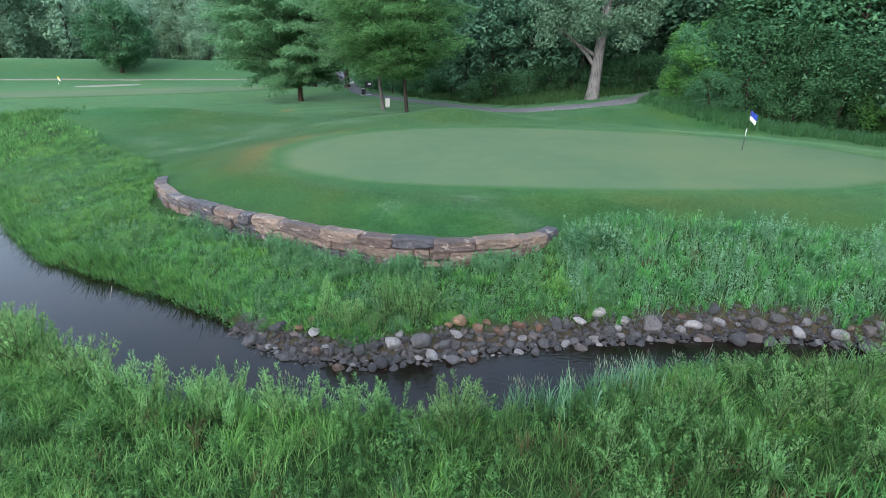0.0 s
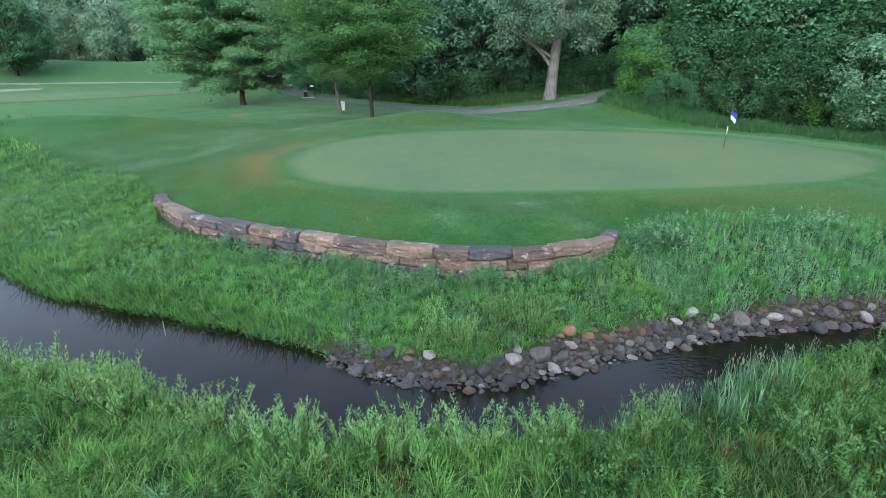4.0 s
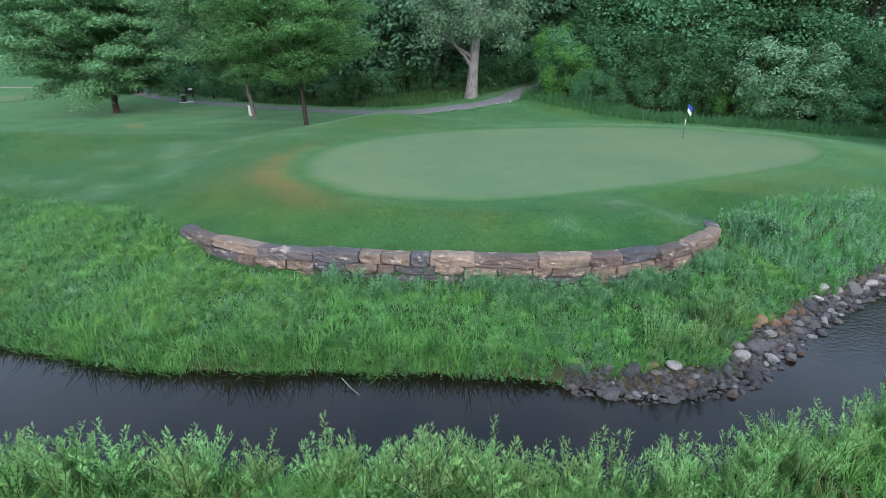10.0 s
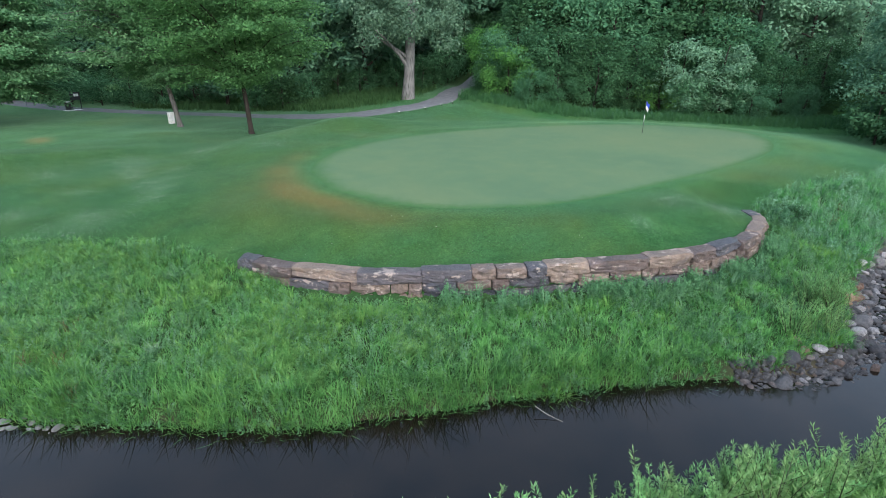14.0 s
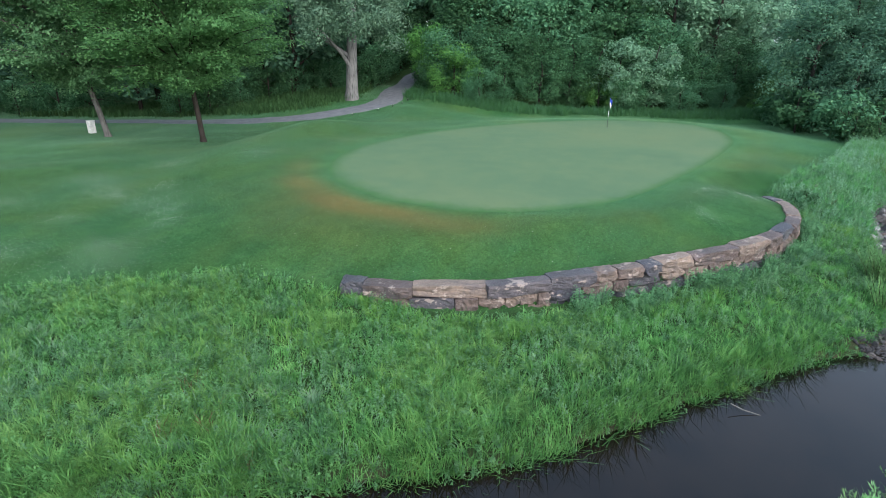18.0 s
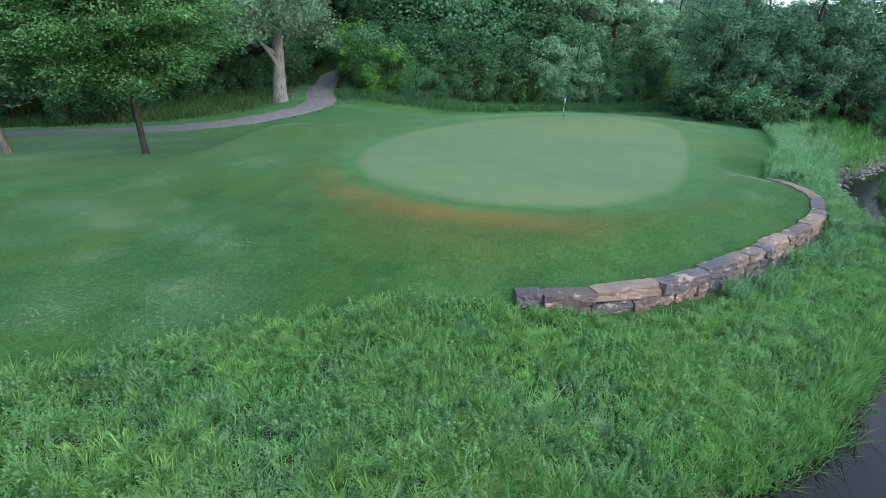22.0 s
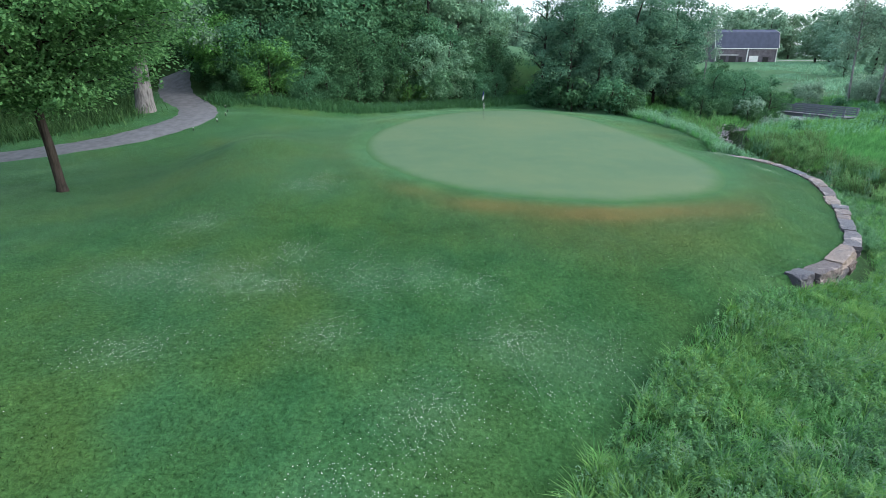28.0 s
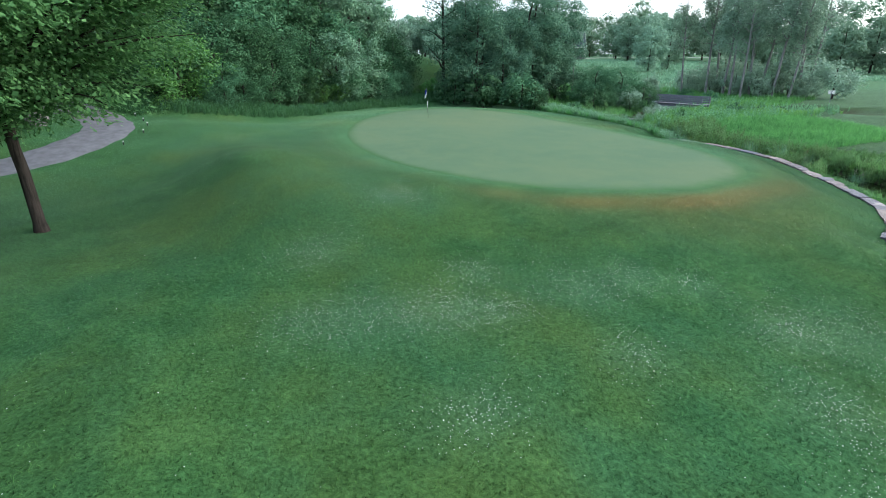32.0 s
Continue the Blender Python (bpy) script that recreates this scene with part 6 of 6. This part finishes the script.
# reed clumps and small shrubs at the water
def reed_clump(seed):
    r = np.random.default_rng(seed)
    n = 110
    a = r.uniform(0, 6.28, n)
    q = r.random(n) ** 0.5 * 0.28
    v, qd, tr = blades(r, np.column_stack([q * np.cos(a), q * np.sin(a), np.full(n, -0.03)]), r.uniform(0.45, 0.95, n), 0.016, 0.3)
    m = 26
    a = r.uniform(0, 6.28, m)
    tips = np.column_stack([0.25 * np.cos(a) * r.random(m), 0.25 * np.sin(a) * r.random(m), r.uniform(0.75, 1.1, m)])
    hv, hf = leaves(r, tips, r.normal(size=(m, 3)) + [0, 0, 0.2], 0.14, 0.14, 0.02, np.tile([0.05, 0, 1.0], (m, 1)))
    sv, sq, st = blades(r, tips * [1, 1, 0] - [0, 0, 0.03], tips[:, 2], 0.007, 0.02)
    return mesh_np("blade_tuft", v, qd, tr), mesh_np("stalk_tuft", sv, sq, st), mesh_np("seed_plume", hv, hf)


CLUMPS = [reed_clump(500 + k) for k in range(3)]
M_plume = leaf_material("pale_plume", (0.16, 0.20, 0.13), (0.24, 0.28, 0.19), (0.34, 0.37, 0.27))
rng = np.random.default_rng(91)
for x, y, k in ((-3.5, 9.75, 1.0), (-3.0, 9.6, 0.9), (0.2, 9.2, 0.95), (0.7, 9.3, 0.8), (1.5, 9.7, 1.0), (2.0, 9.9, 0.9), (3.4, 10.4, 1.05), (3.9, 10.6, 0.9), (4.5, 10.9, 0.9), (2.7, 10.1, 0.9), (-6.5, 10.3, 0.7), (5.3, 11.0, 0.8), (6.2, 11.2, 0.8)):
    ob = empty("reed_clump", pose(x, y, gz(x, y), 0, 0, rng.uniform(0, 360)) @ Matrix.Scale(k, 4))
    for nm, me, mt in zip(("blade_tuft", "stalk_tuft", "seed_plume"), CLUMPS[rng.integers(3)], (M_reed, M_reed, M_plume)):
        if not me.materials:
            me.materials.append(mt)
        pc = new(nm, me)
        pc.parent = ob
        tagged(pc, kind="stuff")
    tagged(ob, "clump of blue-green reeds with pale plumes in the shallows", "reeds", "reeds in the shallows")
grow("bank_shrub", SMALL, [(4.0, 16.0, 0.17), (4.7, 15.7, 0.15)], M_bark, M_weed, "low leafy shrub on the bank", "shrub", "bank shrubs", 0.95, 1.05, 0.05)


# ---- golf things ----
M_white = plain("white_paint", (0.72, 0.72, 0.70), 0.5)
M_black = plain("black_steel", (0.02, 0.02, 0.022), 0.4, 0.5)
M_blue = plain("blue_cloth", (0.02, 0.05, 0.30), 0.8)
M_yellow = plain("yellow_cloth", (0.55, 0.48, 0.05), 0.8)
M_timber = plain("weathered_timber", (0.155, 0.16, 0.185), 0.9, 0.1, 0, 0.35, 8)
M_sand = plain("bunker_sand", (0.19, 0.21, 0.17), 0.95)
M_gravel = plain("pale_road", (0.42, 0.40, 0.38), 0.95)


def rod(p, q, r0, r1=None, sides=10):
    v, f = tube(np.array([p, q], float), [r0, r0 if r1 is None else r1], sides)
    f2 = np.vstack([np.arange(sides)[::-1], np.arange(sides) + sides])
    return mesh_np("rod", v, f, f2)


def flagstick(x, y, h, lean, cloth, label):
    z = gz(x, y) + 0.02
    ob = empty("flagstick", pose(x, y, z))
    tip = (lean[0], lean[1], h)
    at = lambda u: (lean[0] * u, lean[1] * u, h * u)
    link("pole", rod(at(-0.01), at(0.35), 0.016), M_black, ob)
    link("band", rod(at(0.35), at(0.55), 0.017), M_white, ob, "white band on the pole")
    link("pole", rod(at(0.55), at(1.0), 0.014), M_black, ob)
    n, m = 8, 10
    for k, (name, lo, hi, mt) in enumerate((("flag", 0.42, 1.0, cloth), ("flag_panel", 0.0, 0.42, M_white))):
        V = []
        for i in range(n + 1):
            for j in range(m + 1):
                u, w = i / n, lo + (hi - lo) * j / m
                drop = 0.30 * u
                V.append((tip[0] + 0.02 + u * 0.34, tip[1] + 0.06 * math.sin(u * 9 + w * 2) * u, tip[2] - 0.02 - drop * (1 - 0.25 * w) - (1 - w) * 0.46))
        g_ = np.arange((n + 1) * (m + 1)).reshape(n + 1, m + 1)
        q = np.stack([g_[:-1, :-1], g_[:-1, 1:], g_[1:, 1:], g_[1:, :-1]], -1).reshape(-1, 4)
        fl = link(name, mesh_np(name, np.array(V), q, shade=True), mt, ob)
        so = fl.modifiers.new("cloth", "SOLIDIFY")
        so.thickness = 0.004
    bm = bmesh.new()
    bmesh.ops.create_cone(bm, cap_ends=True, segments=20, radius1=0.054, radius2=0.054, depth=0.01)
    part("cup", bm, M_black, ob, "dark hole in the turf", pose(0, 0, 0.004))
    tagged(ob, label, "flagstick")


flagstick(15.36, 28.73, 2.05, (0.12, 0.05), M_blue, "black and white flagstick with a limp blue and white flag")
flagstick(-57, 81, 2.1, (0.0, 0.0), M_yellow, "distant flagstick with a small yellow flag")

# second green, bunker and far track at the left
a = np.linspace(0, 2 * np.pi, 60, endpoint=False)
for name, cxy, rx, ry, turn, mat, label, cat in (("far_green", (-47, 80), 27, 8.5, 36, M_green, "pale close-mown green across the fairway", "putting green"),
                                                 ("bunker", (-56.5, 92), 5, 0.9, 32, M_sand, "shallow pale sand bunker", "bunker")):
    V = []
    for r in np.linspace(0.02, 1, 10):
        ex, ey = rx * r * np.cos(a) * (1 + 0.06 * np.sin(3 * a)), ry * r * np.sin(a)
        c_, s_ = math.cos(radians(turn)), math.sin(radians(turn))
        V.append(np.column_stack([cxy[0] + ex * c_ - ey * s_, cxy[1] + ex * s_ + ey * c_]))
    V = np.vstack(V)
    k = np.arange(9 * 60)
    i, j = k // 60, k % 60
    q = np.stack([i * 60 + j, i * 60 + (j + 1) % 60, (i + 1) * 60 + (j + 1) % 60, (i + 1) * 60 + j], 1)
    z = ground(V[:, 0], V[:, 1]) + 0.10
    z[-60:] -= 0.2
    me = mesh_np(name, np.column_stack([V, z]), q, shade=True)
    if name == "far_green":
        rim = np.repeat(np.interp(np.linspace(0.02, 1, 10), [0.7, 1.0], [0, 0.9]), 60)
        rc = me.color_attributes.new("rim", "FLOAT_COLOR", "POINT")
        rc.data.foreach_set("color", np.stack([rim, rim, rim, np.ones_like(rim)], -1).astype(np.float32).ravel())
    tagged(link(name, me, mat), label, cat, kind="structure")

# tee station by the path: black board on legs with a bin
x, y = -11.0, 75.0
z = gz(x, y)
st = empty("tee_station", pose(x, y, z, 0, 0, 20))
part("board", box_bm(0.95, 0.07, 0.75, (0, 0, 1.35), 0.02), M_black, st)
part("notice", box_bm(0.45, 0.01, 0.25, (0.1, -0.045, 1.45)), M_white, st, "pale notice, unreadable")
for dx in (-0.42, 0.42):
    part("leg", box_bm(0.07, 0.07, 1.0, (dx, 0, 0.5), 0.01), M_black, st)
part("bin", box_bm(0.4, 0.4, 0.8, (-0.75, 0.1, 0.4), 0.04), M_black, st)
part("bin_lid", box_bm(0.44, 0.44, 0.06, (-0.75, 0.1, 0.83), 0.02), M_white, st)
part("base_slab", box_bm(1.8, 0.9, 0.06, (-0.2, 0, 0.03), 0.01), M_white, st)
tagged(st, "black tee station board with bin beside the cart path", "tee station")


def post_sign(name, x, y, h, w, hh, mat, label, turn=0):
    ob = empty(name, pose(x, y, gz(x, y), 0, 0, turn))
    part("post", box_bm(0.06, 0.06, h, (0, 0, h / 2 - 0.03), 0.008), M_timber, ob)
    part("panel", box_bm(w, 0.03, hh, (0, -0.05, h - hh / 2), 0.008), mat, ob)
    tagged(ob, label, "sign")


post_sign("path_sign", -14.6, 82.5, 1.5, 0.6, 0.4, M_white, "small pale sign on a post beside the path", 15)
post_sign("meadow_sign", 21.25, -23.15, 1.7, 0.75, 0.4, M_white, "pale sign on a post in the meadow", 60)
ob = empty("marker_box", pose(-6.6, 58.0, gz(-6.6, 58.0), 0, 0, 15))
part("body", box_bm(0.42, 0.32, 0.85, (0, 0, 0.42), 0.03), M_white, ob)
part("lid", box_bm(0.46, 0.36, 0.05, (0, 0, 0.87), 0.015), M_white, ob)
tagged(ob, "white utility box on the lawn beneath a maple", "utility box")
rng = np.random.default_rng(71)
tP = unit(np.gradient(PATH[:, :2], axis=0))
for x0 in (9.6, 11.2, 12.6, 13.8, 14.9):
    i = int(np.argmin(np.abs(PATH[:, 0] - x0)))
    p = PATH[i, :2] + np.array([tP[i][1], -tP[i][0]]) * 1.9
    ob = empty("path_marker", pose(p[0], p[1], gz(p[0], p[1])))
    part("stake", box_bm(0.05, 0.05, 0.16, (0, 0, 0.08)), M_black, ob)
    part("cap", box_bm(0.07, 0.07, 0.05, (0, 0, 0.18), 0.015), M_white, ob)
    tagged(ob, "low white marker at the path's edge", "marker", "path markers")

# ---- footbridge ----
bx, by = 28.0, -7.0
br = empty("footbridge", pose(bx, by, 1.2, 0, 0, 19))
L = 6.6
for k in range(24):
    part("deck_plank", box_bm(L / 24 - 0.012, 1.9, 0.06, ((k + 0.5) * L / 24 - L / 2, 0, 0.15), 0.006), M_timber, br)
for sy in (-0.95, 0.95):
    part("beam", box_bm(L, 0.14, 0.28, (0, sy * 0.85, -0.02), 0.01), M_timber, br)
    for k in range(6):
        part("rail_post", box_bm(0.1, 0.1, 0.84, (-L / 2 + 0.1 + k * (L - 0.2) / 5, sy, 0.54), 0.01), M_timber, br)
    for zz in (0.34, 0.54, 0.74, 0.93):
        part("rail", box_bm(L, 0.05, 0.15, (0, sy * 1.07, zz), 0.008), M_timber, br)
tagged(br, "weathered grey timber footbridge with plank rails over the creek", "footbridge")
rng = np.random.default_rng(72)
pp = [(24.6 + rng.normal(0, 0.9), -8.6 + rng.normal(0, 0.7)) for _ in range(60)] + [(31.4 + rng.normal(0, 0.7), -5.4 + rng.normal(0, 0.7)) for _ in range(25)]
pebble_field("abutment_stones", "pale stones heaped at the bridge end", pp, rng.uniform(0.12, 0.32, len(pp)), 60)

# ---- barn, road, poles, house far off ----
M_roof = plain("grey_shingle_roof", (0.07, 0.08, 0.115), 0.9, 0.1, 0, 0.15, 0.6)
M_barn = plain("faded_red_boards", (0.125, 0.114, 0.128), 0.9, 0.1, 0, 0.3, 0.8)
barn = empty("barn", pose(235.6, -122, gz(235.6, -122), 0, 0, -96))
BL, BW, EH, RH = 27.6, 13.0, 6.2, 14.0
prof = [(-BW / 2, EH), (-BW * 0.34, EH + 6.4), (0, RH), (BW * 0.34, EH + 6.4), (BW / 2, EH)]
bm = bmesh.new()
ends = []
for sx in (-BL / 2, BL / 2):
    ends.append([bm.verts.new((sx, yy, zz)) for yy, zz in [(-BW / 2, -1), *prof, (BW / 2, -1)]])
for e in ends:
    bm.faces.new(e)
for k in range(6):
    if k in (0, 5):
        bm.faces.new((ends[0][k], ends[0][k + 1], ends[1][k + 1], ends[1][k]))
part("wall", bm, M_barn, barn)
for (y0, z0), (y1, z1) in zip(prof[:-1], prof[1:]):
    Lr = math.hypot(y1 - y0, z1 - z0) + 0.3
    part("roof_slope", box_bm(BL + 1.0, Lr, 0.25, (0, (y0 + y1) / 2, (z0 + z1) / 2 + 0.12), 0, Matrix.Rotation(math.atan2(z1 - z0, y1 - y0), 4, "X")), M_roof, barn)
for sx in (-BL / 2 - 0.55, BL / 2 + 0.55):
    for (y0, z0), (y1, z1) in zip(prof[:-1], prof[1:]):
        part("verge_board", box_bm(0.15, math.hypot(y1 - y0, z1 - z0) + 0.3, 0.5, (sx, (y0 + y1) / 2, (z0 + z1) / 2), 0, Matrix.Rotation(math.atan2(z1 - z0, y1 - y0), 4, "X")), M_white, barn)
for dx, w, h in ((-11, 4, 3.0), (-6, 3.2, 2.8), (-2.4, 1.6, 2.4), (3.6, 4, 2.8), (9, 2.5, 2.4)):
    part("door", box_bm(w, 0.2, h, (dx, -BW / 2 - 0.12, h / 2)), M_white if dx == 3.6 else M_black, barn)
part("eave_trim", box_bm(BL, 0.2, 0.35, (0, -BW / 2 - 0.12, EH - 0.3)), M_white, barn)
part("lintel", box_bm(9.5, 0.25, 0.3, (-8.3, -BW / 2 - 0.16, 3.15)), M_white, barn)
part("corner_post", box_bm(0.3, 0.2, EH, (-BL / 2 + 0.2, -BW / 2 - 0.14, EH / 2)), M_white, barn)
part("corner_post", box_bm(0.35, 0.2, EH, (BL / 2 - 0.2, -BW / 2 - 0.14, EH / 2)), M_white, barn)
part("corner_post", box_bm(0.4, 0.2, EH, (0.5, -BW / 2 - 0.14, EH / 2)), M_white, barn)
tagged(barn, "old barn with grey gambrel roof and faded red boards", "barn")
road = smooth([(330, 60), (290, -60), (240, -150), (190, -240), (150, -340)], 12)
pv, pq = ribbon(road, np.full(len(road), 4.5), 0.12, 0.3, 3)
tagged(link("road", mesh_np("road", pv, pq), M_gravel), "pale country road across the meadow", "road", kind="structure")


def power_pole(x, y, h, turn, lean):
    ob = empty("power_pole", pose(x, y, gz(x, y), lean, 0, turn))
    link("pole", rod((0, 0, -0.3), (0, 0, h), 0.22, 0.14, 8), M_timber, ob)
    part("crossarm", box_bm(3.4, 0.18, 0.2, (0, 0.15, h - 0.8)), M_timber, ob)
    part("crossarm", box_bm(2.6, 0.18, 0.2, (0, 0.15, h - 2.4)), M_timber, ob)
    for dx in (-1.5, -0.6, 0.6, 1.5):
        link("insulator", rod((dx, 0.15, h - 0.7), (dx, 0.15, h - 0.4), 0.09), M_white, ob)
    tagged(ob, "wooden power pole with crossarms by the road", "power pole", "power poles")


power_pole(227, -153, 13.5, 60, 2)
power_pole(212, -166, 12.0, 60, -2)
house = empty("white_house", pose(181, -265, gz(181, -265), 0, 0, 40))
part("wall", box_bm(9, 6, 3.2, (0, 0, 1.6)), M_white, house)
for sg in (-1, 1):
    part("roof_slope", box_bm(9.6, 4.0, 0.15, (0, sg * 1.65, 4.2), 0, Matrix.Rotation(-sg * radians(34), 4, "X")), M_roof, house)
for dx in (-2.6, 2.2):
    part("window", box_bm(1.1, 0.08, 1.2, (dx, -3.02, 1.8)), M_black, house)
tagged(house, "small white house beyond the meadow", "house")
